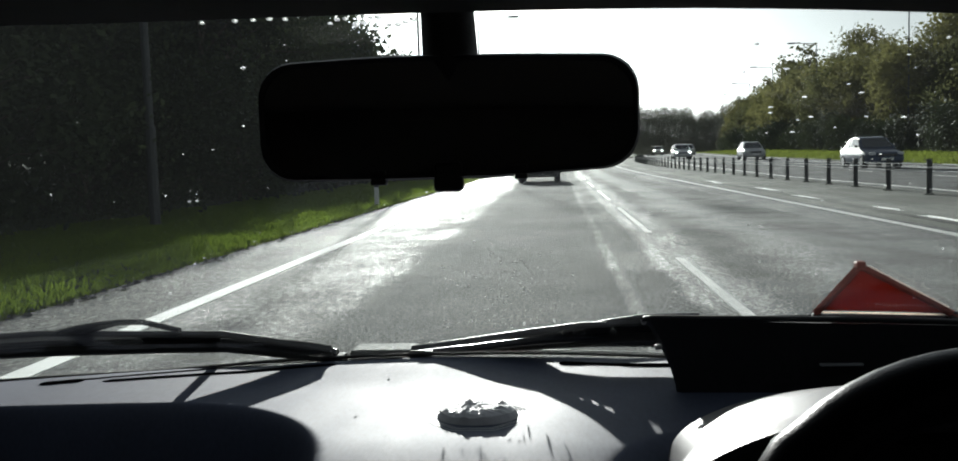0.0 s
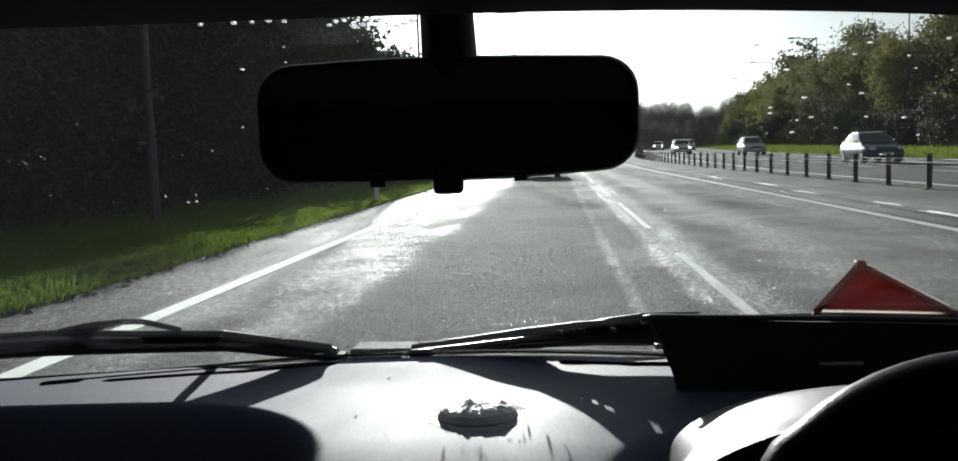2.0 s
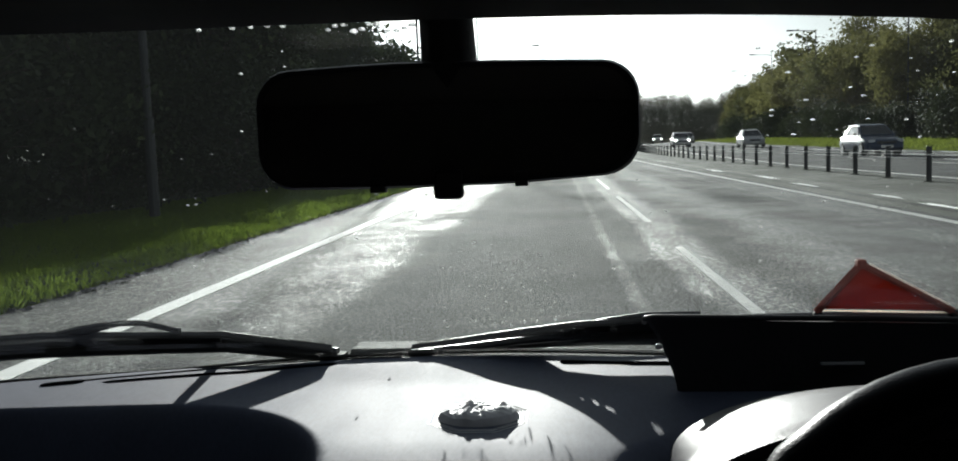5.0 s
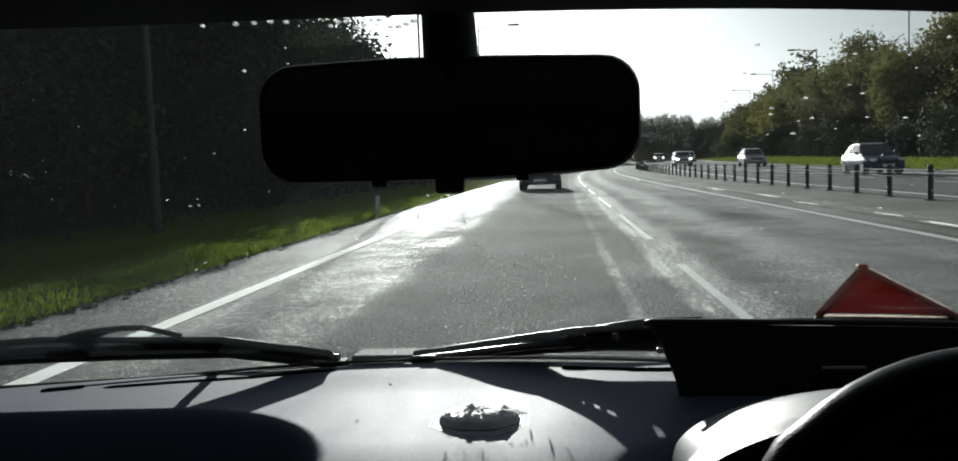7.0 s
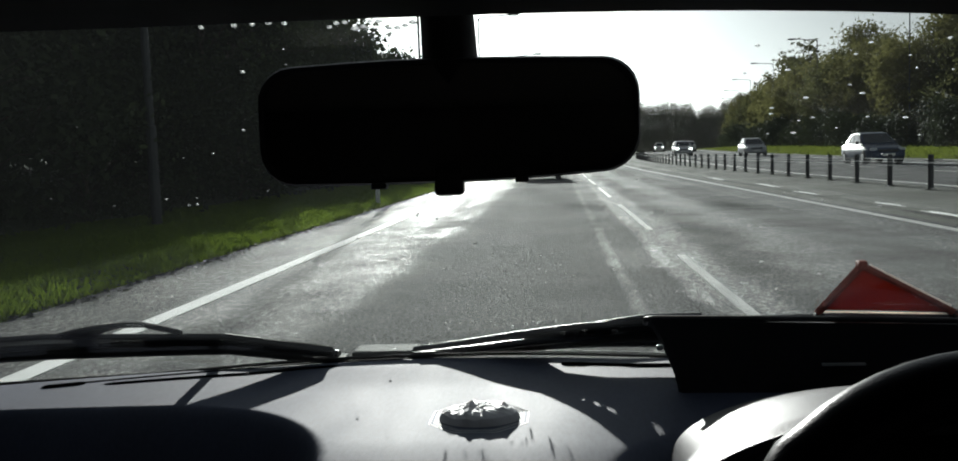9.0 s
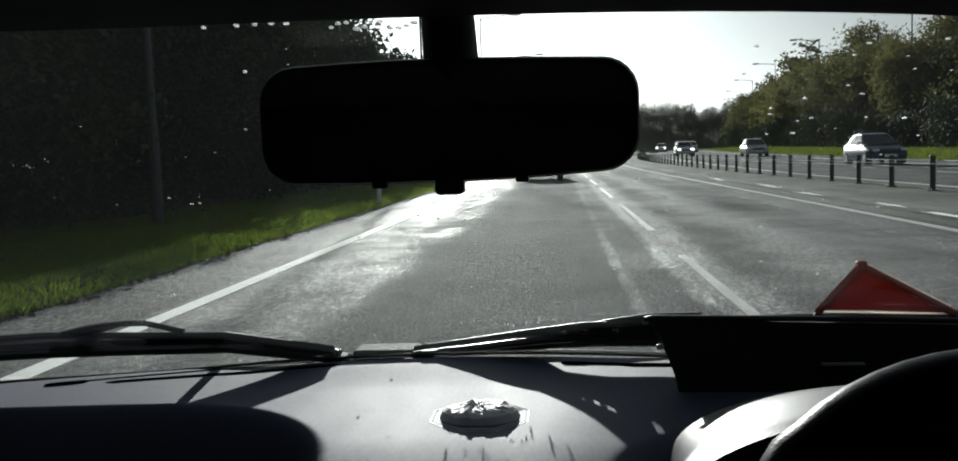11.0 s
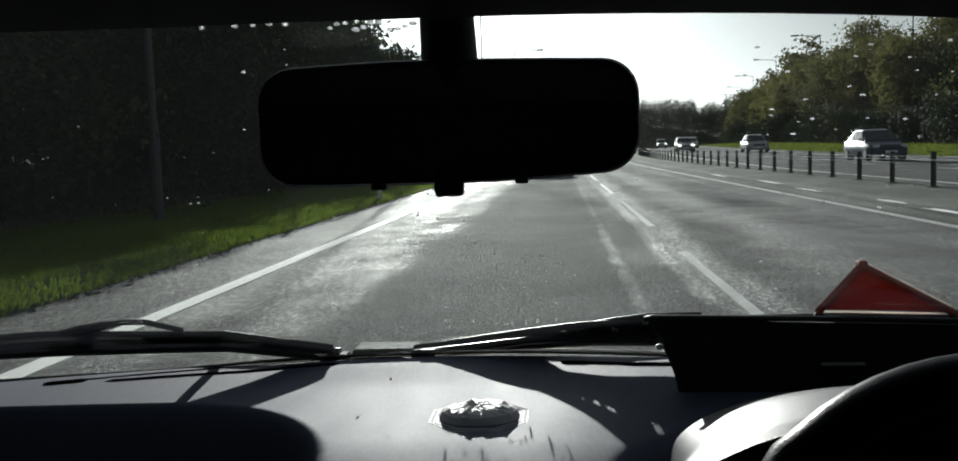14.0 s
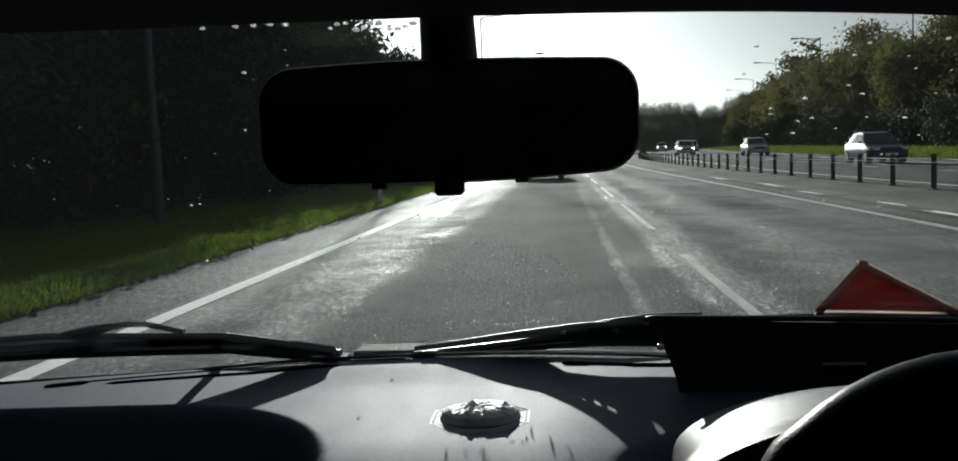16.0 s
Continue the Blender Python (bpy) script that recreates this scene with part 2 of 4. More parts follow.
M_DASH_LOW = mat("dark_dash_plastic", (0.012, 0.013, 0.018), 0.65, vary=0.2, scale=120, bump=0.1, bump_scale=700)
M_HOOD = mat("binnacle_plastic", (0.045, 0.045, 0.05), 0.46, spec=0.24, vary=0.2, scale=140, second_scale=6, bump=0.15, bump_scale=800, rough_vary=0.06)
M_BLACK = mat("black_plastic", (0.013, 0.013, 0.015), 0.55, vary=0.2, scale=60, bump=0.05)
M_GLOSSBLACK = mat("black_wiper_paint", (0.010, 0.010, 0.011), 0.36, spec=0.25, vary=0.2, scale=60)
M_COWL = mat("grey_cowl_plastic", (0.05, 0.052, 0.05), 0.75, spec=0.2, vary=0.25, scale=40, bump=0.1)
# paleness stands for sunlight on the scuttle's upper face
M_LIP = mat("sunlit_scuttle_plastic", (0.30, 0.31, 0.31), 0.4, vary=0.25, scale=40)
M_SOIL = mat("dark_soil", (0.055, 0.055, 0.038), 0.95, vary=0.4, scale=14, bump=0.4)
M_SLOT = mat("slot_shadow_black", (0.003, 0.003, 0.003), 0.9, spec=0.0, vary=0.2)
M_RUBBER = mat("wiper_rubber", (0.01, 0.01, 0.01), 0.7, vary=0.2)
M_CLOTH = mat("headliner_cloth", (0.035, 0.033, 0.032), 0.95, vary=0.2, scale=300, bump=0.2, bump_scale=900)
M_LEATHER = mat("black_leather", (0.010, 0.010, 0.014), 0.30, spec=0.12, vary=0.2, scale=80, bump=0.05, bump_scale=500, rough_vary=0.08)
M_MIRROR = mat("mirror_glass", (0.75, 0.75, 0.75), 0.03, metal=1.0, vary=0.02)
M_GLASS = glass_mat("windscreen_glass")
M_WATER = drop_mat()
M_BADGE = mat("crumpled_silver_foil", (0.62, 0.62, 0.64), 0.55, metal=0.1, vary=0.2, scale=60, bump=0.12, bump_scale=90)
M_BADGE_RING = mat("silver_badge_edge", (0.5, 0.5, 0.5), 0.55, metal=0.2, vary=0.15)
M_RED = leaf_mat("red_plastic", (0.27, 0.036, 0.018), 0.6, 0.1)
M_RED_EDGE = mat("worn_red_frame", (0.24, 0.05, 0.035), 0.5, vary=0.35, scale=90, bump=0.2)
M_PALE = leaf_mat("pale_scuffed_edge", (0.85, 0.80, 0.76), 0.75, 0.1)


# ---- mesh helpers ----
def mesh_of(name, verts, faces, material, smooth=False, uvs=None):
    me = bpy.data.meshes.new(name)
    me.from_pydata([tuple(v) for v in verts], [], faces)
    if uvs is not None:
        lay = me.uv_layers.new(name="UVMap")
        for lp in me.loops:
            lay.data[lp.index].uv = uvs[lp.vertex_index]
    if smooth:
        me.polygons.foreach_set("use_smooth", [True] * len(me.polygons))
    me.materials.append(material)
    me.update()
    return me


def child(name, me, parent, label=""):
    ob = new(name, me)
    ob.parent = parent
    return tagged(ob, label)


def part(name, bm, material, parent, label="", smooth=False):
    me = bpy.data.meshes.new(name)
    bmesh.ops.recalc_face_normals(bm, faces=bm.faces)
    bm.to_mesh(me)
    bm.free()
    if smooth:
        me.polygons.foreach_set("use_smooth", [True] * len(me.polygons))
    me.materials.append(material)
    return child(name, me, parent, label)


def box(bm, lo, hi, bevel=0.0, m=None, seg=2):
    c = [(a + b) / 2 for a, b in zip(lo, hi)]
    s = [abs(b - a) for a, b in zip(lo, hi)]
    made = bmesh.ops.create_cube(bm, size=1.0, matrix=(m or Matrix()) @ Matrix.Translation(c) @ Matrix.Diagonal((*s, 1)))
    if bevel:
        edges = list({e for v in made["verts"] for e in v.link_edges})
        bmesh.ops.bevel(bm, geom=edges, offset=bevel, segments=seg, affect="EDGES", profile=0.5)
    return bm


def tube(bm, points, radii, sides=8, cap=True, flat=1.0):
    """A round bar along points; flat squeezes it in its second direction."""
    pts = [Vector(p) for p in points]
    if not isinstance(radii, (list, tuple)):
        radii = [radii] * len(pts)
    rings = []
    for i, p in enumerate(pts):
        d = (pts[min(i + 1, len(pts) - 1)] - pts[max(i - 1, 0)]).normalized()
        a = d.cross(Vector((0, 0, 1)))
        if a.length < 1e-3:
            a = Vector((1, 0, 0))
        a.normalize()
        b = a.cross(d)
        rings.append([bm.verts.new(p + radii[i] * (math.cos(k * 2 * math.pi / sides) * a + flat * math.sin(k * 2 * math.pi / sides) * b))
                      for k in range(sides)])
    for r, q in zip(rings, rings[1:]):
        for k in range(sides):
            bm.faces.new((r[k], r[(k + 1) % sides], q[(k + 1) % sides], q[k]))
    if cap:
        bm.faces.new(rings[0][::-1])
        bm.faces.new(rings[-1])
    return bm


def thing(name, label, category, group="", kind="", at=None):
    ob = new(name)
    ob.empty_display_size = 0.05
    if at is not None:
        ob.matrix_world = at
    return tagged(ob, label, category, group, kind)


def smooth01(t):
    t = max(0.0, min(1.0, t))
    return t * t * (3 - 2 * t)


# ---- the road's line ----
def bend(y):
    """How far the road has swung to the right at y metres ahead."""
    if y < 40:
        return 0.0
    if y < 260:
        return (y - 40) ** 2 / 2200
    return 22.0 + 0.2 * (y - 260)


def lift(u, y):
    """The opposite carriageway climbs a little ahead."""
    return min(0.8, 0.008 * max(0.0, y - 35)) * smooth01((u - 7.9) / 1.0)


def stations(y0, y1):
    ys, y = [], y0
    while y < y1:
        ys.append(y)
        y += 1.0 if y < 40 else (4.0 if y < 260 else 20.0)
    return ys + [y1]


def strip(name, us, zs, y0, y1, material, label, category, kind="structure"):
    """A sheet along the road; us across, zs its height at each, edges closed downwards."""
    us = [us[0]] + list(us) + [us[-1]]
    zs = [zs[0] - 0.12] + list(zs) + [zs[-1] - 0.12]
    verts, uvs, faces = [], [], []
    ys = stations(y0, y1)
    for y in ys:
        for u, z in zip(us, zs):
            verts.append((u + bend(y), y, z + lift(u, y)))
            uvs.append((u, y))
    k = len(us)
    for i in range(len(ys) - 1):
        for j in range(k - 1):
            a = i * k + j
            faces.append((a, a + 1, a + k + 1, a + k))
    ob = new(name, mesh_of(name, verts, faces, material, uvs=uvs))
    return tagged(ob, label, category, kind=kind)


# ---- ground and road ----
EDGE = -4.12                                  # where the verge begins


def ground_height(u, y):
    z = -0.10
    if u < EDGE:
        t = EDGE - u
        z = -0.02 + 0.05 * smooth01(t / 0.5) + 0.05 * min(t, 4) + 0.28 * max(0, min(t - 4, 20)) * 0.5
    if u > 17.6:
        t = u - 17.6
        z = 0.03 + 0.03 * min(t, 8) + 0.12 * max(0, min(t - 8, 14)) + lift(u, y)
    return z + 0.02 * noise.noise((u * 0.7, y * 0.4, 0))


us = [-1500, -400, -120, -60, -30, -20, -14, -11, -9, -8, -7, -6.2, -5.5, -5, -4.6, -4.3, -4.12, -3.8, -2.5, 1, 5, 8, 17.3, 17.6,
      18, 19, 20, 22, 24, 26, 28, 31, 35, 45, 60, 80, 150, 400, 1500]
ys = [-600, -200, -60, -20, -10] + list(range(-6, 60, 2)) + list(range(60, 264, 6)) + [280, 300, 340, 400, 500, 700, 1000, 1600, 2600]
gv, gf = [], []
for y in ys:
    far = smooth01((y - 300) / 500) * 14
    for u in us:
        hill = far * smooth01((abs(u - 5) - 4) / 30) if y > 300 else 0
        gv.append((u + bend(max(0, y)), y, ground_height(u, y) + hill))
k = len(us)
for i in range(len(ys) - 1):
    for j in range(k - 1):
        a = i * k + j
        gf.append((a, a + 1, a + k + 1, a + k))
tagged(new("ground", mesh_of("ground", gv, gf, M_GROUND, smooth=True)), "rough green grassy ground beside the road", "ground", kind="structure")

strip("road", [-3.0, 0, 2, 4.88], [0.0, 0.0, 0.0, 0.0], -40, 700, M_ROAD, "wet grey worn asphalt of the near carriageway", "road")
strip("road_shoulder", [-4.1, -3.5, -3.0], [-0.02, -0.01, -0.004], -40, 700, M_SHOULDER, "gritty damp asphalt strip beside the verge", "road shoulder")
strip("median", [4.88, 4.98, 5.9, 7.9, 8.5], [-0.002, 0.02, 0.03, 0.04, 0.0], -40, 700, M_MEDIAN, "pale worn paved central reservation", "median")
strip("road_opposite", [8.5, 13, 17.5], [-0.01, 0.0, 0.0], -40, 700, M_ROAD_FAR, "damp dark asphalt of the opposite carriageway", "road")
strip("kerb", [17.5, 17.62, 17.75], [0.10, 0.11, 0.10], -40, 700, M_MEDIAN, "pale concrete kerb along the far verge", "kerb")


def line(name, u, half, y0, y1, material, label):
    return strip(name, [u - half, u + half], [0.005, 0.005], y0, y1, material, label, "road marking")


line("road_marking", -2.84, 0.08, -30, 700, M_LINE, "solid white edge line, damp and shining")
line("road_marking", 4.62, 0.07, -30, 700, M_LINE_WORN, "solid worn white line beside the central reservation")
line("road_marking", 8.95, 0.07, -30, 700, M_LINE_WORN, "solid worn white line of the opposite carriageway")
line("road_marking", 17.1, 0.07, -30, 700, M_LINE_WORN, "solid worn white line beside the far verge")
for i in range(22):
    y = 3.0 + i * 9.0
    line("road_marking", 1.2, 0.042, y, y + 6.0, M_LINE_WORN, "worn white lane dash on wet asphalt")
for i in range(12):
    y = 20.0 + i * 9.0
    line("road_marking", 13.0, 0.055, y, y + 3.0, M_LINE_WORN, "worn white lane dash of the opposite carriageway")


# ---- grass verge ----
def grass(name, u0, u1, y0, y1, count, tall, label, thin=1.0, material=None):
    rnd = random.Random(7)
    verts, faces = [], []
    for _ in range(count):
        y = y0 + (y1 - y0) * rnd.random() ** 1.7
        edge = 0.22 * noise.noise((y * 0.5, u1, 3)) + 0.14 * noise.noise((y * 2.3, u1, 7))
        u = u0 + (u1 + edge - u0) * rnd.random()
        x, z = u + bend(y), ground_height(u, y)
        h = tall * (0.5 + rnd.random()) * (0.75 + 0.6 * noise.noise((u * 0.8, y * 0.5, 9)))
        a = rnd.uniform(0, math.pi)
        w = thin * (0.0045 + 0.0010 * max(0, y)) * (0.6 + rnd.random())
        dx, dy = math.cos(a) * w, math.sin(a) * w
        lx, ly = rnd.uniform(-0.6, 0.6) * h, rnd.uniform(-0.6, 0.6) * h
        b = len(verts)
        verts += [(x - dx, y - dy, z - 0.02), (x + dx, y + dy, z - 0.02), (x + lx + dx * 0.5, y + ly, z + h * 0.65), (x + lx * 1.6, y + ly * 1.6, z + h)]
        faces += [(b, b + 1, b + 2), (b, b + 2, b + 3)]
    return tagged(new(name, mesh_of(name, verts, faces, material or M_GRASS)), label, "grass", kind="stuff")


grass("grass_verge", -7.6, -4.0, 2.5, 75, 180000, 0.064, "sunlit yellow-green grass verge at the road's edge")
grass("grass_verge", 17.8, 26.0, 28, 200, 38000, 0.16, "bright mown grass verge beyond the far carriageway", 1.7, M_GRASS_FAR)


# crumbling soil and litter where the verge meets the asphalt
rs = random.Random(3)
verts, faces = [], []
for _ in range(1500):
    y = 2.5 + 60 * rs.random() ** 1.6
    u = -4.04 + 0.16 * noise.noise((y * 0.9, 0, 5)) + rs.gauss(0, 0.07) + (rs.uniform(0, 0.8) if rs.random() < 0.12 else 0)
    s = rs.uniform(0.008, 0.034) * (0.5 if u > -3.85 else 1)
    c = Vector((u + bend(y), y, -0.012))
    b0 = len(verts)
    for k in range(6):
        a = k * math.pi / 3 + rs.random()
        verts.append(c + Vector((math.cos(a) * s * rs.uniform(0.7, 1.3), math.sin(a) * s * rs.uniform(0.7, 1.3), 0)))
    verts.append(c + Vector((rs.uniform(-0.3, 0.3) * s, 0, s * rs.uniform(0.4, 0.9))))
    faces += [(b0 + k, b0 + (k + 1) % 6, b0 + 6) for k in range(6)]
tagged(new("soil_clods", mesh_of("soil_clods", verts, faces, M_SOIL)), "dark crumbs of soil and litter along the verge's edge", "soil", kind="stuff")


# ---- trees ----
def tree_kind(seed, height, spread_, leaves, leaf, material, low=0.12, bare=0.0):
    """trunk mesh and crown mesh: forked limbs, leaf clumps hung on the twig ends, gaps between."""
    rnd = random.Random(seed)
    bm = bmesh.new()
    ends = []
    lean = Vector((rnd.uniform(-0.08, 0.08), rnd.uniform(-0.08, 0.08), 1))
    spine = [Vector((0, 0, -0.3)) + lean * (height * 0.9 * k / 6) + Vector((rnd.uniform(-1, 1), rnd.uniform(-1, 1), 0)) * 0.12 for k in range(7)]
    tube(bm, spine, [0.02 * height * (1 - 0.85 * k / 6) for k in range(7)], 6)
    for i in range(16):
        f = low + (0.95 - low) * (i + rnd.random()) / 16
        base = Vector((0, 0, -0.3)) + lean * (height * 0.9 * f)
        a = i * 2.4 + rnd.uniform(-0.5, 0.5)
        reach = spread_ * (0.55 + 0.6 * rnd.random()) * (1.0 - 0.55 * max(0, f - 0.35) / 0.65) * (0.65 + 0.35 * min(1, f / 0.3))
        tip = base + Vector((math.cos(a) * reach, math.sin(a) * reach, reach * rnd.uniform(0.1, 0.8)))
        mid = base.lerp(tip, 0.5) + Vector((0, 0, 0.1 * reach))
        tube(bm, [base, mid, tip], [0.006 * height, 0.004 * height, 0.002 * height], 4, cap=False)
        ends += [(tip, 1.0), (mid, 0.9), (base.lerp(tip, 0.75), 0.9)]
        for _ in range(3):
            twig = mid.lerp(tip, rnd.random()) + Vector((rnd.uniform(-1, 1), rnd.uniform(-1, 1), rnd.uniform(-0.4, 1))) * spread_ * 0.3
            tube(bm, [mid.lerp(tip, 0.4), twig], [0.003 * height, 0.001 * height], 3, cap=False)
            ends.append((twig, 0.7))
    top = Vector((0, 0, 0)) + lean * height * 0.93
    ends += [(top, 0.6)] * 2
    trunk = bpy.data.meshes.new("trunk")
    bm.to_mesh(trunk)
    bm.free()
    trunk.materials.append(M_BARK)
    verts, faces = [], []
    for _ in range(leaves):
        p, r = ends[rnd.randrange(len(ends))]
        if rnd.random() < bare and p.z > height * 0.75:
            continue
        g = Vector((rnd.gauss(0, 1), rnd.gauss(0, 1), rnd.gauss(0, 0.8))) * r * spread_ * 0.21
        c = p + g
        if c.z < 0.15:
            continue
        n1 = Vector((rnd.gauss(0, 1), rnd.gauss(0, 1), rnd.gauss(0, 1))).normalized()
        n2 = n1.orthogonal().normalized()
        s = leaf * (0.5 + rnd.random())
        b = len(verts)
        verts += [c - n1 * s, c + n2 * s * 0.55, c + n1 * s, c - n2 * s * 0.5]
        faces.append((b, b + 1, b + 2, b + 3))
    return trunk, mesh_of("crown", verts, faces, material)


def plant(kind, at, turn, size, label, group):
    t = thing("tree", label, "tree", group)
    t.scale = (size, size, size)
    t.location, t.rotation_euler = at, (0, 0, turn)
    child("trunk", kind[0], t)
    child("crown", kind[1], t)
    return t


rnd = random.Random(21)
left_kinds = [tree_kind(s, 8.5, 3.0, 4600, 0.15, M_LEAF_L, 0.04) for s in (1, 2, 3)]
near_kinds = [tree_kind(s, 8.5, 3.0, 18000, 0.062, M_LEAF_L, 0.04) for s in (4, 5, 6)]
right_kinds = [tree_kind(s, 9.0, 3.0, 6400, 0.135, M_LEAF_R, 0.05, b) for s, b in ((11, 0.1), (12, 0.4), (13, 0.0), (14, 0.7))]
far_kinds = [tree_kind(s, 9.0, 3.0, 2500, 0.23, M_LEAF_R, 0.05, b) for s, b in ((15, 0.2), (16, 0.5), (17, 0.0))]
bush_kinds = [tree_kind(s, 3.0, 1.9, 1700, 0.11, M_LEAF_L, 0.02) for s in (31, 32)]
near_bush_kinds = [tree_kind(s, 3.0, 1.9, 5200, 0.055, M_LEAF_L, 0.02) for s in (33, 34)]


def place_tree(kind, u, y, size, label, group):
    plant(kind, (u + bend(max(0, y)), y, ground_height(u, y) - 0.05), rnd.uniform(0, 6.3), size, label, group)


y = -1.0
while y < 125:
    place_tree(rnd.choice(near_kinds if y < 36 else left_kinds), -9.8 + rnd.uniform(-0.7, 0.6), y, rnd.uniform(0.85, 1.15) * (1.0 if y < 26 else 0.84), "dense green roadside tree behind the verge, leaves darkened for shade", "trees behind the near verge")
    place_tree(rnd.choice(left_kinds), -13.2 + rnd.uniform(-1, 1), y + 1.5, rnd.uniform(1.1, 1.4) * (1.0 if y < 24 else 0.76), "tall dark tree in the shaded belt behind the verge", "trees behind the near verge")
    place_tree(rnd.choice(near_bush_kinds if y < 24 else bush_kinds), -7.7 + rnd.uniform(-0.4, 0.3), y + rnd.uniform(0, 2), rnd.uniform(0.8, 1.2), "low bush at the edge of the woodland, leaves darkened for shade", "bushes behind the near verge")
    y += 3.0 if y < 40 else 5.0
y = 125.0
while y < 330:
    place_tree(rnd.choice(far_kinds), -10.5 + rnd.uniform(-1, 0.6), y, rnd.uniform(0.85, 1.15), "distant green tree behind the near verge", "trees behind the near verge")
    y += 5.0
y = 34.0
while y < 400:
    place_tree(rnd.choice(right_kinds if y < 130 else far_kinds), 29.0 + rnd.uniform(-1.2, 2.0), y + rnd.uniform(-1.2, 1.2), rnd.choice((0.55, 0.75, 0.9, 1.0, 1.1)) * (1.0 + 0.14 * smooth01((y - 70) / 80)), "green-brown autumn tree behind the far verge", "trees beyond the far carriageway")
    place_tree(rnd.choice(right_kinds if y < 130 else far_kinds), 34.5 + rnd.uniform(-2, 2), y + 2 + rnd.uniform(-1.5, 1.5), rnd.choice((0.85, 1.0, 1.15, 1.3, 1.4)) * (1.0 + 0.14 * smooth01((y - 70) / 80)), "tall thinning autumn tree on the bank", "trees beyond the far carriageway")
    place_tree(rnd.choice(bush_kinds), 25.9 + rnd.uniform(-0.4, 0.4), y + rnd.uniform(0, 3), rnd.uniform(0.8, 1.3), "low green shrub at the foot of the trees", "bushes beyond the far carriageway")
    y += 4.2 if y < 130 else (6.0 if y < 250 else 10.0)


def far_wood(name, label, u0, u1, y0, y1, count, tall):
    r = random.Random(5)
    verts, faces = [], []
    for _ in range(count):
        cy = r.uniform(y0, y1)
        cu = u0 + (u1 - u0) * r.random()
        cx = cu + bend(cy)
        base = smooth01((cy - 300) / 500) * 10
        h = tall * (0.84 + 0.24 * noise.noise((cx * 0.06, cy * 0.01, 2)) + 0.14 * noise.noise((cx * 0.35, cy * 0.05, 6)))
        z = base - 1 + h * (0.82 + 0.36 * r.random()) * r.random() ** 0.8
        n1 = Vector((r.gauss(0, 1), r.gauss(0, 1), r.gauss(0, 1))).normalized()
        n2 = n1.orthogonal().normalized()
        s = r.uniform(0.15, 0.25)
        c = Vector((cx, cy, z))
        b = len(verts)
        verts += [c - n1 * s, c + n2 * s * 0.7, c + n1 * s, c - n2 * s * 0.7]
        faces.append((b, b + 1, b + 2, b + 3))
    return tagged(new(name, mesh_of(name, verts, faces, M_LEAF_FAR)), label, "woodland", kind="stuff")


far_wood("distant_woodland", "grey-green woodland where the road vanishes, haze painted into its leaves", -18, 44, 376, 392, 170000, 21)


# ---- wire rope barrier on the median ----
def barrier_post():
    p = thing("barrier_post", "dark coated steel post with a pale reflector band", "barrier post", "posts of the wire rope barrier")
    bm = bmesh.new()
    tube(bm, [(0, 0, 0), (0, 0, 0.69), (0, 0, 0.71)], [0.058, 0.058, 0.045], 10, flat=1.0)
    part("post_tube", bm, M_POST, p, smooth=False)
    bm = bmesh.new()
    tube(bm, [(0, 0, 0.705), (0, 0, 0.735)], [0.062, 0.05], 10)
    part("cap", bm, M_POST, p, "black plastic cap")
    bm = bmesh.new()
    tube(bm, [(0, 0, 0.55), (0, 0, 0.58)], 0.0605, 10, cap=False)
    part("reflector_band", bm, M_STEEL, p, "pale reflector band")
    bm = bmesh.new()
    tube(bm, [(0, 0, 0.0), (0, 0, 0.03)], 0.11, 10)
    part("socket", bm, M_MEDIAN, p, "concrete socket")
    return p


POST_U, POST_Y = 7.58, 14.4
first = barrier_post()
def post_at(i):
    y = POST_Y + 2.25 * i
    return Vector((POST_U + bend(y), y, 0.035 + lift(POST_U, y)))
first.matrix_world = Matrix.Translation(post_at(0))
for i in range(1, 104):
    copy_thing(first, Matrix.Translation(post_at(i)))
for k, z in enumerate((0.49, 0.56, 0.63)):
    bm = bmesh.new()
    tube(bm, [post_at(i) + Vector((0.07 * (-1) ** (i + k), 0, z)) for i in range(-6, 104)], 0.008, 5)
    me = bpy.data.meshes.new("barrier_rope")
    bm.to_mesh(me)
    bm.free()
    me.materials.append(M_STEEL)
    tagged(new("barrier_rope", me), "taut galvanised steel rope strung along the posts", "wire rope", "ropes of the barrier")


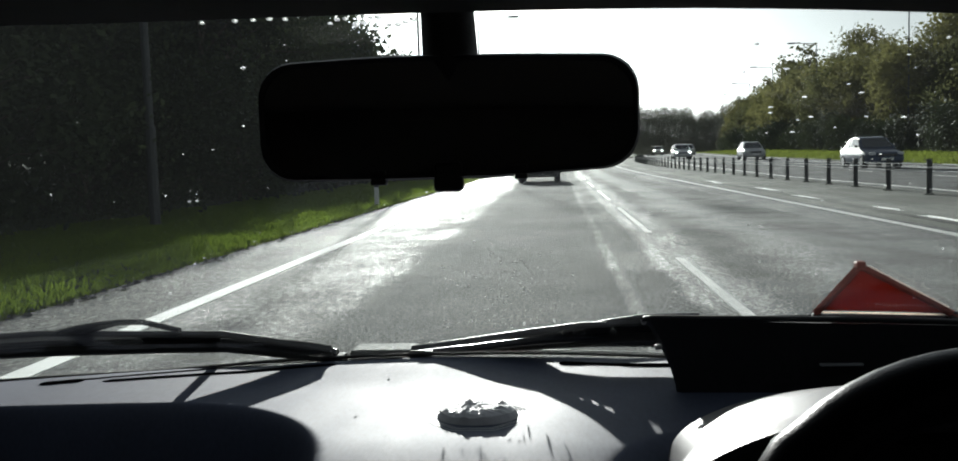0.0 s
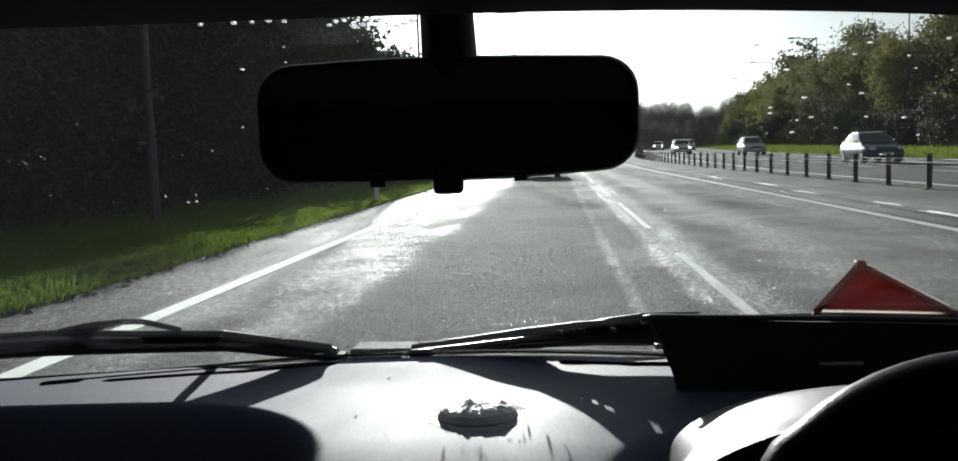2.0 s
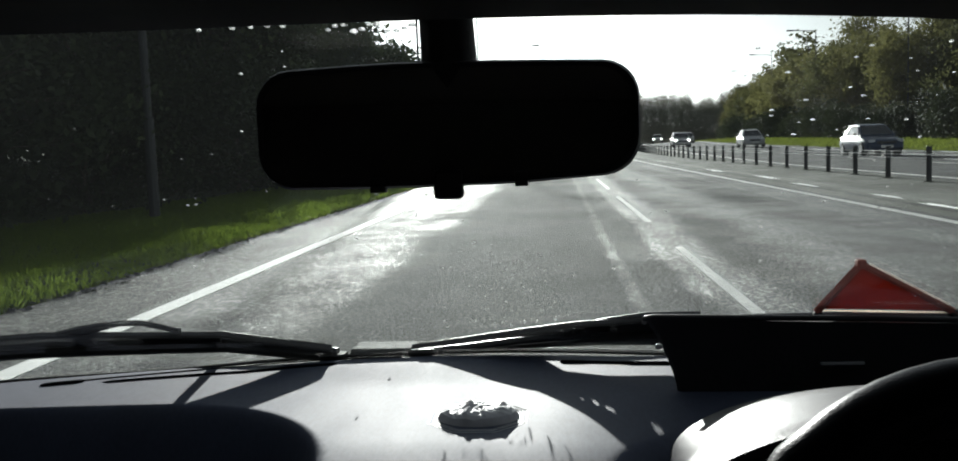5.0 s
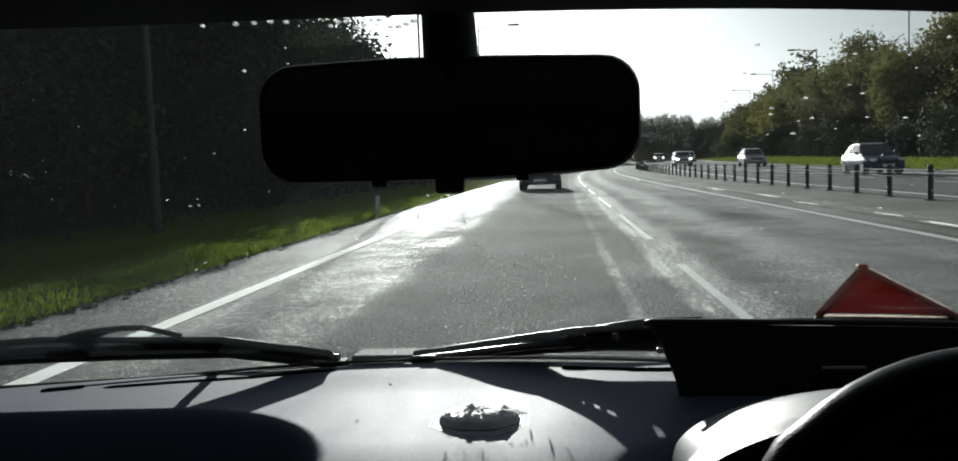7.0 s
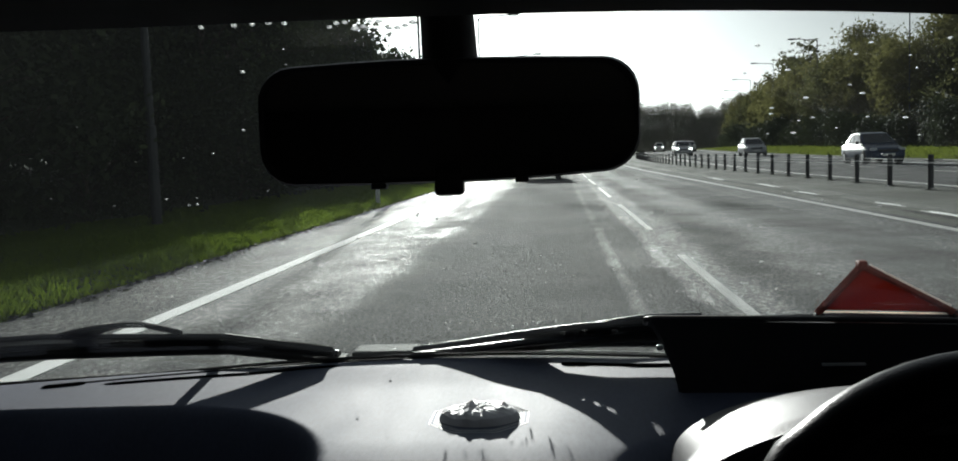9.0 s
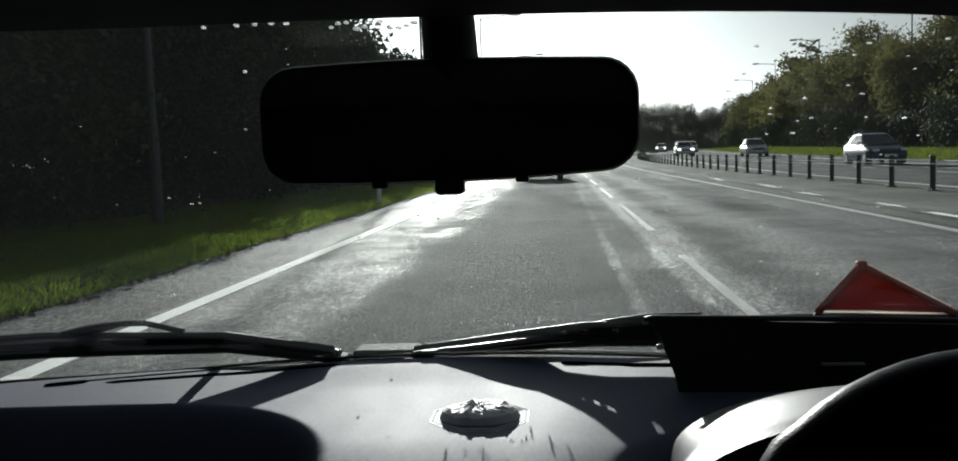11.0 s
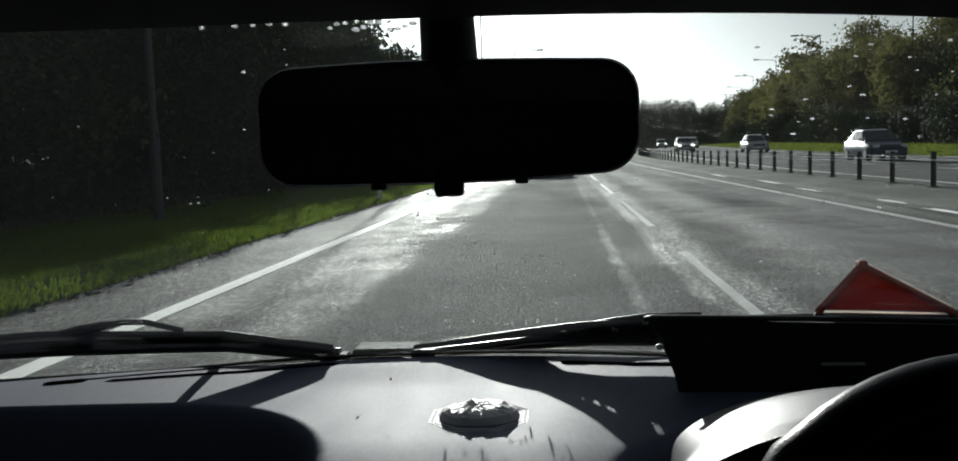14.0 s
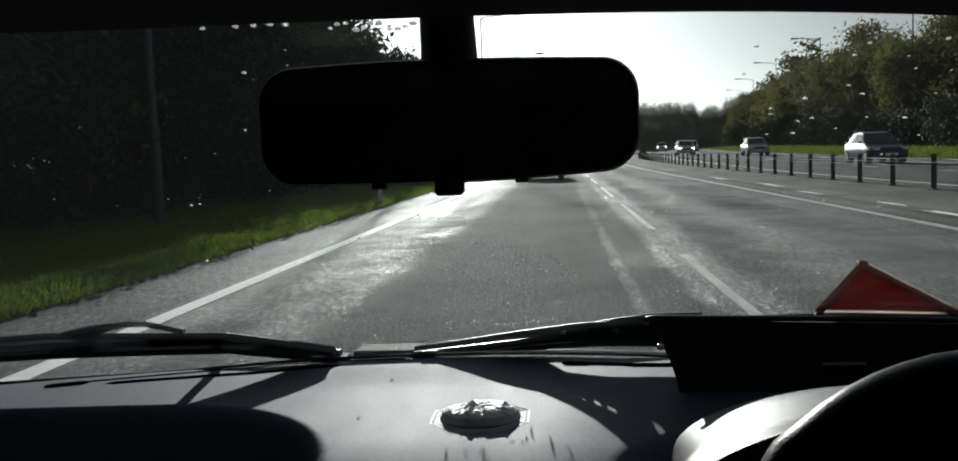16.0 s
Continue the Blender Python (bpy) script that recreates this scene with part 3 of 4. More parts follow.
# ---- street lamps ----
def street_lamp(side):
    p = thing("street_lamp", "tall grey steel street lamp with a straight arm", "street lamp", "street lamps along the road")
    bm = bmesh.new()
    tube(bm, [(0, 0, -0.2), (0, 0, 1.6), (0, 0, 1.62), (0, 0, 11.9)], [0.085, 0.085, 0.065, 0.05], 10)
    part("column", bm, M_LAMP, p)
    bm = bmesh.new()
    tube(bm, [(0, 0, 11.7), (side * 0.12, 0, 11.93), (side * 0.5, 0, 12.0), (side * 2.5, 0, 12.12)], [0.055, 0.05, 0.045, 0.04], 8)
    part("arm", bm, M_LAMP, p)
    bm = bmesh.new()
    box(bm, (side * 2.4, -0.16, 12.06), (side * 3.3, 0.16, 12.22), 0.05)
    head = part("lantern", bm, M_LAMP, p)
    bm = bmesh.new()
    box(bm, (side * 2.62, -0.11, 12.03), (side * 3.22, 0.11, 12.065), 0.01)
    part("lens", bm, M_LENS, head, "clear lamp lens")
    return p


def lamps(side, u, y_first, count, gap):
    a = street_lamp(side)
    spots = [(u + bend(max(0, y_first + gap * i)), y_first + gap * i) for i in range(count)]
    for i, (x, y) in enumerate(spots):
        m = Matrix.Translation((x, y, ground_height(u, y)))
        if i == 0:
            a.matrix_world = m
        else:
            copy_thing(a, m)


lamps(-1, 28.2, 45.0, 9, 31)
lamps(1, -6.5, 13.8, 6, 29)

# marker post on the far verge
far_marker = thing("marker_post", "small pale marker post in the far verge's grass", "marker post")
far_marker.matrix_world = Matrix.Translation((20.0 + bend(55), 55.0, ground_height(20, 55)))
bm = bmesh.new()
box(bm, (-0.06, -0.03, 0), (0.06, 0.03, 0.85), 0.01)
part("stake", bm, M_STEEL, far_marker)
bm = bmesh.new()
box(bm, (-0.10, -0.035, 0.70), (0.10, 0.035, 0.95), 0.01)
part("plate", bm, M_LAMP, far_marker, "small grey plate")

# marker post on the near verge
marker = thing("marker_post", "slim white verge marker post with a dark band", "marker post")
marker.matrix_world = Matrix.Translation((-4.3, 20.8, ground_height(-4.3, 20.8)))
bm = bmesh.new()
box(bm, (-0.05, -0.02, 0), (0.05, 0.02, 0.46), 0.008)
part("stake", bm, M_WHITE, marker)
bm = bmesh.new()
box(bm, (-0.053, -0.023, 0.46), (0.053, 0.023, 0.58), 0.008)
part("band", bm, M_TRIM, marker, "dark top band")


# ---- cars ----
def car(label, paint, lit=False, estate=False):
    """A passenger car, nose towards -y, wheels on z = 0."""
    c = thing("car", label, "car", "cars on the road")
    tail = 2.05
    # side outline: y, height of the waist, half width
    body = [(-2.1, 0.62, 0.62), (-2.05, 0.68, 0.72), (-1.75, 0.76, 0.80), (-0.9, 0.90, 0.84), (0.3, 0.93, 0.85), (1.5, 0.93, 0.84),
            (tail - 0.1, 0.92, 0.78), (tail, 0.80, 0.72)]
    bm = bmesh.new()
    rings = []
    for y, top, half in body:
        low = 0.22 if abs(y) < 1.9 else 0.32
        sec = [(-half * 0.94, low), (-half, low + 0.12), (-half * 1.02, 0.55), (-half * 0.97, top - 0.05), (-half * 0.86, top),
               (half * 0.86, top), (half * 0.97, top - 0.05), (half * 1.02, 0.55), (half, low + 0.12), (half * 0.94, low)]
        rings.append([bm.verts.new((x, y, z)) for x, z in sec])
    for r, q in zip(rings, rings[1:]):
        for k in range(10):
            bm.faces.new((r[k], r[(k + 1) % 10], q[(k + 1) % 10], q[k]))
    bm.faces.new(rings[0])
    bm.faces.new(rings[-1][::-1])
    shell = part("body", bm, paint, c, smooth=False)
    shell.data.polygons.foreach_set("use_smooth", [len(p.vertices) == 4 for p in shell.data.polygons])
    back = 1.95 if estate else 1.75
    rb = 1.70 if estate else 1.05
    foot = [(-1.0, 0.90, 0.76), (-0.25, 1.40, 0.60), (0.3, 1.46, 0.60), (rb, 1.42, 0.58), (back, 0.92, 0.72)]
    bm = bmesh.new()
    rings = []
    for y, top, half in foot:
        rings.append([bm.verts.new(v) for v in ((-0.78, y, 0.90), (-half, y, top - 0.03), (-half * 0.9, y, top), (half * 0.9, y, top), (half, y, top - 0.03), (0.78, y, 0.90))])
    for r, q in zip(rings, rings[1:]):
        for k in range(5):
            bm.faces.new((r[k], r[k + 1], q[k + 1], q[k]))
    part("cabin", bm, paint, c)

    def pane(name, corners):
        b = bmesh.new()
        vs = [Vector(v) for v in corners]
        n = (vs[1] - vs[0]).cross(vs[3] - vs[0]).normalized() * 0.012
        mid = sum(vs, Vector()) / 4
        if n.dot(mid - Vector((0, 0.3, 1.1))) < 0:
            n = -n
        front = [b.verts.new(v + n) for v in vs]
        rear = [b.verts.new(v - n * 0.5) for v in vs]
        b.faces.new(front)
        for i in range(4):
            b.faces.new((front[i], front[(i + 1) % 4], rear[(i + 1) % 4], rear[i]))
        part(name, b, M_CARGLASS, c, "dark reflecting glass")
    pane("windscreen", [(-0.68, -0.93, 0.95), (0.68, -0.93, 0.95), (0.54, -0.30, 1.37), (-0.54, -0.30, 1.37)])
    pane("rear_window", [(-0.64, back - 0.03, 0.99), (0.64, back - 0.03, 0.99), (0.5, rb + 0.06, 1.36), (-0.5, rb + 0.06, 1.36)])
    for s in (-1, 1):
        pane("side_window", [(s * 0.765, -0.72, 0.96), (s * 0.765, 0.30, 0.96), (s * 0.63, 0.28, 1.39), (s * 0.63, -0.22, 1.37)])
        pane("side_window", [(s * 0.765, 0.38, 0.96), (s * 0.765, rb, 0.96), (s * 0.615, rb - 0.2, 1.38), (s * 0.63, 0.36, 1.39)])
        for y in (-1.32, 1.28):
            b = bmesh.new()
            tube(b, [(s * 0.62, y, 0.31), (s * 0.70, y, 0.31), (s * 0.84, y, 0.31), (s * 0.87, y, 0.31)], [0.29, 0.315, 0.315, 0.28], 18)
            w = part("wheel", b, M_TYRE, c, "black rubber tyre")
            b = bmesh.new()
            tube(b, [(s * 0.85, y, 0.31), (s * 0.882, y, 0.31)], [0.2, 0.17], 12)
            part("rim", b, M_RIM, w, "grey alloy rim")
        b = bmesh.new()
        box(b, (s * 0.47, -2.10, 0.60), (s * 0.74, -1.86, 0.735), 0.03)
        part("headlight", b, M_BEAM if lit else M_HEADLAMP, c, "lit headlight" if lit else "clear headlight")
        b = bmesh.new()
        box(b, (s * 0.55, 1.94, 0.66), (s * 0.755, 2.07, 0.86), 0.02)
        part("tail_light", b, M_TAIL, c, "red tail light")
        b = bmesh.new()
        box(b, (s * 0.80, -0.72, 0.93), (s * 0.99, -0.60, 1.06), 0.03)
        part("door_mirror", b, M_TRIM, c)
    b = bmesh.new()
    box(b, (-0.72, -2.17, 0.30), (0.72, -1.98, 0.50), 0.05)
    part("front_bumper", b, paint, c)
    b = bmesh.new()
    box(b, (-0.72, 1.98, 0.32), (0.72, 2.12, 0.52), 0.05)
    part("rear_bumper", b, paint, c)
    b = bmesh.new()
    box(b, (-0.42, -2.125, 0.54), (0.42, -2.06, 0.66), 0.02)
    part("grille", b, M_TRIM, c, "black grille")
    for y0, y1, z in ((-2.185, -2.16, 0.36), (2.115, 2.135, 0.62)):
        b = bmesh.new()
        box(b, (-0.26, y0, z), (0.26, y1, z + 0.11))
        part("number_plate", b, M_WHITE, c, "plain pale plate")
    return c


def paint(name, rgb):
    return mat(name, rgb, 0.34, metal=0.0, spec=0.35, vary=0.08, scale=8, rough_vary=0.06)


def park(c, u, y, turn=0.0):
    slope = math.degrees(math.atan((bend(y + 2) - bend(y - 2)) / 4))
    c.matrix_world = pose(u + bend(y), y, lift(u, y) + 0.006, 0, 0, -slope + turn)


park(car("dark blue hatchback coming the other way on damp asphalt", paint("blue_paint", (0.03, 0.05, 0.10))), 14.6, 43.0)
park(car("silver saloon coming the other way on damp asphalt", paint("silver_paint", (0.45, 0.46, 0.48))), 15.2, 74)
park(car("pale estate car with lit headlights coming the other way", paint("pale_paint", (0.55, 0.56, 0.58)), True, True), 11.0, 88)
park(car("white hatchback far off on the opposite carriageway", paint("white_paint", (0.75, 0.75, 0.74))), 14.8, 125)
park(car("small white van-like car far off on the opposite carriageway", paint("cream_paint", (0.62, 0.61, 0.57)), True, True), 11.3, 150)
park(car("dark red saloon far off on the opposite carriageway", paint("red_paint", (0.14, 0.02, 0.02))), 11.2, 168)
park(car("dark grey estate car driving ahead in the near lane", paint("grey_paint", (0.04, 0.042, 0.045)), False, True), -0.75, 38.5)

# ---- the car around the camera ----
MID = -0.07                                   # the car's middle


def glass_point(x, s, off=0.0):
    """On the windscreen: s from 0 at its foot to 1 at the roof; off: metres outwards."""
    y = 1.135 - 0.19 * (x - MID) ** 2 - 0.57 * s
    z = 0.795 + 0.355 * s + 0.012 * math.sin(math.pi * max(0, min(1, s)))
    return Vector((x, y + off * 0.52, z + off * 0.85))


def seal_rise(x):
    """The pane's visible foot: highest in the car's middle."""
    return max(-0.008, 0.034 - 0.30 * (x + 0.15) ** 2)


# windscreen
screen = thing("windscreen", "wide curved car windscreen speckled with rain drops", "windscreen", kind="structure")
xs = [MID - 0.78 + 1.56 * i / 40 for i in range(41)]
ss = [-0.04 + 1.08 * j / 16 for j in range(17)]
verts = [glass_point(x, s, o) for o in (0.0, 0.005) for s in ss for x in xs]
faces, layer = [], 41 * 17
for o in range(2):
    for j in range(16):
        for i in range(40):
            a = o * layer + j * 41 + i
            faces.append((a, a + 1, a + 42, a + 41))
pane_ = child("pane", mesh_of("pane", verts, faces, M_GLASS, smooth=True), screen)
pane_.visible_shadow = False
bm = bmesh.new()
tube(bm, [glass_point(x, seal_rise(x), 0.001) for x in xs], 0.0022, 8)
part("lower_seal", bm, M_RUBBER, screen, "black rubber seal")


# rain drops on the pane
def drops(name, spots, label):
    verts, faces = [], []
    for x, s, r, tall in spots:
        c = glass_point(x, s, 0.0055)
        tx, ty, tz = Vector((1, 0, 0)), Vector((0, -0.85, 0.53)), Vector((0, 0.53, 0.85))
        b = len(verts)
        verts.append(c + tz * r * 0.55)
        for ring, (rr, h) in enumerate(((0.6, 0.4), (1.0, 0.0))):
            for k in range(8):
                a = k * math.pi / 4
                verts.append(c + tx * (math.cos(a) * rr * r) + ty * (math.sin(a) * rr * r * tall) + tz * (h * r))
        for k in range(8):
            q = (k + 1) % 8
            faces += [(b, b + 1 + k, b + 1 + q), (b + 1 + k, b + 9 + k, b + 9 + q, b + 1 + q)]
        faces.append(tuple(b + 9 + k for k in range(7, -1, -1)))
    ob = new(name, mesh_of(name, verts, faces, M_WATER, smooth=True))
    return tagged(ob, label, "rain drops", kind="stuff")


rd = random.Random(4)
spots = [(rd.uniform(-0.45, 0.62), rd.uniform(0.05, 0.95), 0.0009 + 0.0011 * rd.random() ** 2, rd.uniform(0.6, 1.0)) for _ in range(190)]
spots += [(rd.gauss(-0.065, 0.035), 0.15 + 0.28 * rd.random() ** 1.6, 0.0006 + 0.0008 * rd.random(), 0.8) for _ in range(90)]
spots += [(x, s, rd.uniform(0.0013, 0.0025), 0.36) for x, s in ((0.158, 0.866), (0.198, 0.888), (0.204, 0.832), (0.216, 0.814), (0.233, 0.881), (0.255, 0.76), (0.18, 0.763),
          (0.157, 0.792), (0.158, 0.78), (0.178, 0.81), (0.21, 0.743), (0.189, 0.768), (0.18, 0.736), (0.161, 0.736), (0.204, 0.907), (0.228, 0.765))]
spots += [(x + rd.uniform(-0.004, 0.004), s, rd.uniform(0.0008, 0.0012), rd.uniform(4.0, 7.0)) for x, s in ((-0.143, 0.163), (-0.107, 0.164), (-0.071, 0.148), (-0.061, 0.140), (-0.046, 0.151), (-0.033, 0.158), (-0.011, 0.162))]
drops("rain_drops", spots, "small clear rain drops scattered over the windscreen")
row = [(x, 0.991 + rd.uniform(-0.003, 0.003), rd.uniform(0.0020, 0.0030), 0.9) for x in (-0.230, -0.208, -0.196, -0.185, -0.175)]
row += [(-0.147 + 0.0055 * k, 0.986 + rd.uniform(-0.018, 0.003), rd.uniform(0.0018, 0.0032), 0.8) for k in range(11)]
drops("rain_drops", row, "row of bright water beads under the roof edge")


# roof of the cabin; unseen windowless sides and back added to block daylight
def shell_piece(name, lo, hi, material, label, category, bevel=0.02):
    b = bmesh.new()
    box(b, lo, hi, bevel)
    me = bpy.data.meshes.new(name)
    b.to_mesh(me)
    b.free()
    me.materials.append(material)
    return tagged(new(name, me), label, category, kind="structure")


verts, faces = [], []
def header_rise(x):
    """Height of the headliner's front edge over the eye: arched, lower towards both sides."""
    d = max(-0.36, min(0.36, x - MID))
    return 0.0867 - 0.0182 * d - 0.0558 * d ** 2 - 0.1758 * d ** 3


rows_ = [(0.0, 0.006), (-0.025, 0.0), (-0.06, 0.012), (-0.30, 0.025), (-1.52, 0.025)]
for lay in range(2):
    for dy, dz in rows_:
        for x in xs:
            e = glass_point(x, 1.0)
            y0 = e.y if dy > -0.5 else 0.56
            verts.append((x, y0 + dy, 1.060 + header_rise(x) * (0.56 if dy < -0.1 else y0 + dy) / 0.545 + dz + lay * 0.035))
nx, nr = len(xs), len(rows_)
for lay in range(2):
    for j in range(nr - 1):
        for i in range(nx - 1):
            a = lay * nx * nr + j * nx + i
            faces.append((a, a + 1, a + nx + 1, a + nx))
for i in range(nx - 1):
    faces.append((i, i + 1, i + 1 + nx * nr, i + nx * nr))
tagged(new("ceiling", mesh_of("ceiling", verts, faces, M_CLOTH, smooth=True)), "dark cloth headliner over the windscreen's top edge", "ceiling", kind="structure")
shell_piece("blind_wall_left", (MID - 0.83, -0.95, 0.2), (MID - 0.79, 1.10, 1.20), M_CLOTH, "unseen windowless side closing the cabin to daylight", "car side")
shell_piece("blind_wall_right", (MID + 0.79, -0.95, 0.2), (MID + 0.83, 1.10, 1.20), M_CLOTH, "unseen windowless side closing the cabin to daylight", "car side")
shell_piece("blind_wall_back", (MID - 0.79, -0.95, 0.2), (MID + 0.79, -0.90, 1.20), M_CLOTH, "unseen windowless rear closing the cabin to daylight", "cabin rear")
shell_piece("floor", (MID - 0.79, -0.90, 0.16), (MID + 0.79, 1.10, 0.20), M_CLOTH, "plain dark cabin floor", "floor", 0.0)
shell_piece("wall_front", (MID - 0.79, 1.02, 0.2), (MID + 0.79, 1.04, 0.70), M_CLOTH, "plain dark bulkhead below the dashboard", "bulkhead", 0.0)


# dashboard
def past_edge(x, y):
    """How far a point lies past the rounded edge, over the passenger's hollow; 0 on the flat top."""
    dx, dy = x + 0.44, y - 0.70
    if dx > 0 and dy > 0:
        return max(0.0, (1 - math.hypot(dx / 0.225, dy / 0.232)) * 0.22)
    if dx > 0:
        return max(0.0, 0.225 - dx)
    if dy > 0:
        return max(0.0, 0.232 - dy)
    return min(0.225 - dx, 0.232 - dy)


def beside_binnacle(x, y):
    """How far a point lies into the softly rounded dip between the middle and the instruments."""
    dx, dy = 0.135 - x, y - 0.72
    if dx > 0 and dy > 0:
        return max(0.0, (1 - math.hypot(dx / 0.105, dy / 0.125)) * 0.11)
    if dx > 0:
        return max(0.0, 0.105 - dx)
    if dy > 0:
        return max(0.0, 0.125 - dy)
    return min(0.105 - dx, 0.125 - dy) if x < 0.3 else 0.105


def dash_height(x, y):
    z = 0.80 - 0.008 * ((x - MID) / 0.7) ** 2 - 0.02 * smooth01((0.80 - y) / 0.25)
    z -= 0.020 * smooth01((x + 0.035) / 0.15) * smooth01((0.93 - y) / 0.24)
    d = past_edge(x, y)
    dip = beside_binnacle(x, y)
    return z - 0.19 * smooth01(d / 0.07) - 0.012 * min(1, d / 0.02) - 0.08 * smooth01(dip / 0.10)


def dash_top(x, y):
    """The dash with its gentle rise to the foot of the pane."""
    foot = glass_point(x, max(0.0, seal_rise(x)))
    z = dash_height(x, y)
    return z + max(0.0, foot.z - 0.003 - z) * smooth01((y - foot.y + 0.135) / 0.13)


dash = thing("dashboard", "grey grained plastic dashboard top, dusty and sunlit", "dashboard")
nx, ny = 260, 170
verts = []
for j in range(ny):
    for i in range(nx):
        x = MID - 0.77 + 1.54 * i / (nx - 1)
        yb = glass_point(x, max(0.0, seal_rise(x))).y - 0.005
        y = 0.50 + (yb - 0.50) * j / (ny - 1)
        verts.append((x, y, dash_top(x, y)))
faces = [(j * nx + i, j * nx + i + 1, (j + 1) * nx + i + 1, (j + 1) * nx + i) for j in range(ny - 1) for i in range(nx - 1)]
child("top_panel", mesh_of("top_panel", verts, faces, M_DASH, smooth=True), dash)
bm = bmesh.new()
box(bm, (MID - 0.77, 0.47, 0.35), (MID + 0.77, 0.50, 0.58), 0.01)
part("lower_panel", bm, M_DASH_LOW, dash, "dark lower panel")


def slot(x0, x1, inset, half, label):
    """A dark defroster slot that runs along the windscreen's foot."""
    b = bmesh.new()
    n = 30
    pts, radii = [], []
    i0, i1 = inset
    for k in range(n + 1):
        x = x0 + (x1 - x0) * k / n
        y = glass_point(x, 0).y - i0 - (i1 - i0) * k / n
        pts.append((x, y, dash_top(x, y) + 0.0004))
        end = min(k, n - k) / n * abs(x1 - x0) / half
        radii.append(half * math.sqrt(max(0.05, 1 - (1 - min(1, end)) ** 2)))
    tube(b, pts, radii, 10, flat=0.2)
    part("defroster_slot", b, M_SLOT, dash, label)


slot(-0.650, -0.600, (0.039, 0.035), 0.0085, "rounded black end of the slot")
slot(-0.620, -0.375, (0.032, 0.009), 0.0028, "narrow black air slot")
slot(-0.385, -0.205, (0.009, 0.024), 0.0025, "narrow black air slot")
slot(-0.572, -0.285, (0.049, 0.040), 0.0055, "black air slot")
slot(0.005, 0.45, (0.052, 0.036), 0.0055, "black air slot")
slot(0.070, 0.45, (0.057, 0.045), 0.0042, "narrow black air slot")
slot(-0.005, 0.03, (0.053, 0.051), 0.0075, "rounded black end of the slot")


# octagonal badge on the dash
badge = thing("dashboard_badge", "silvery crumpled octagonal badge stuck on the dashboard", "badge")
badge.matrix_world = Matrix.Translation((-0.087, 0.868, 0.7985))
oct_ = [Vector((math.cos(math.pi / 8 + k * math.pi / 4) * 0.046, math.sin(math.pi / 8 + k * math.pi / 4) * 0.046, 0)) for k in range(8)]
for size, name in ((1.14, "outer_ring"), (1.03, "middle_ring"), (0.96, "inner_ring")):
    bm = bmesh.new()
    pts = [o * size + Vector((0, 0, 0.001)) for o in oct_]
    tube(bm, pts + [pts[0], pts[1]], 0.0009, 6, cap=False)
    part(name, bm, M_BADGE_RING, badge, "thin silver octagon outline")
bm = bmesh.new()
rb_ = random.Random(8)
grid = []
n1, n2 = 44, 8
folds = [rb_.choice((-0.0012, 0.0, 0.0006, 0.0018, 0.0040)) for _ in range(24)]
top = bm.verts.new((0, 0, 0.0125))
for j in range(1, n2 + 1):
    ring = []
    for i in range(n1):
        a = 2 * math.pi * i / n1
        f = j / n2
        rim = 0.040 * (1.07 if j < n2 else 1.05)
        q = (math.cos(a) * f + 1) * 11.49
        fold = (folds[int(q)] + (folds[int(q) + 1] - folds[int(q)]) * (q % 1)) * (1 - f ** 3)
        ridge = (fold + rb_.uniform(-0.0005, 0.0005)) * (j < n2)
        ring.append(bm.verts.new((math.cos(a) * rim * f, math.sin(a) * rim * f * 0.80, 0.0125 * math.sqrt(max(0, 1 - f ** 4)) + ridge)))
    grid.append(ring)
for i in range(n1):
    bm.faces.new((top, grid[0][i], grid[0][(i + 1) % n1]))
for r, q in zip(grid, grid[1:]):
    for i in range(n1):
        bm.faces.new((r[i], q[i], q[(i + 1) % n1], r[(i + 1) % n1]))
part("dome", bm, M_BADGE, badge, "crumpled raised silver lump")


# instrument binnacle
def arch(c, w, base, h, y, steps=96, power=2.2):
    out = []
    for k in range(steps + 1):
        a = math.pi * (1 - k / steps)
        out.append(Vector((c + w * math.copysign(abs(math.cos(a)) ** (2 / power), math.cos(a)), y, base + h * max(0.0, math.sin(a)) ** (2 / power))))
    return out


cowl = thing("instrument_binnacle", "sunlit arched grey hood over the dark instruments", "instrument binnacle")
outer = [arch(0.236, 0.196, 0.788, 0.1095, 0.545), arch(0.239, 0.200, 0.786, 0.1125, 0.565), arch(0.27, 0.19, 0.79, 0.092, 0.67), arch(0.30, 0.208, 0.782, 0.068, 0.79), arch(0.31, 0.20, 0.775, 0.035, 0.83)]
inner = [arch(0.236, 0.182, 0.785, 0.0985, 0.545), arch(0.25, 0.150, 0.785, 0.080, 0.72)]
fine = [outer[0]]
for p, q in zip(outer, outer[1:]):
    fine += [[a.lerp(b, i / 5) for a, b in zip(p, q)] for i in range(1, 6)]
rings = inner[::-1] + fine
verts = [v for r in rings for v in r]
k = len(rings[0])
faces = [(j * k + i, j * k + i + 1, (j + 1) * k + i + 1, (j + 1) * k + i) for j in range(len(rings) - 1) for i in range(k - 1)]
child("hood", mesh_of("hood", verts, faces, M_HOOD, smooth=True), cowl)
bm = bmesh.new()
box(bm, (0.125, 0.70, 0.62), (0.375, 0.72, 0.835), 0.01)
part("instrument_panel", bm, M_BLACK, cowl, "black instrument panel in shade")
bm = bmesh.new()
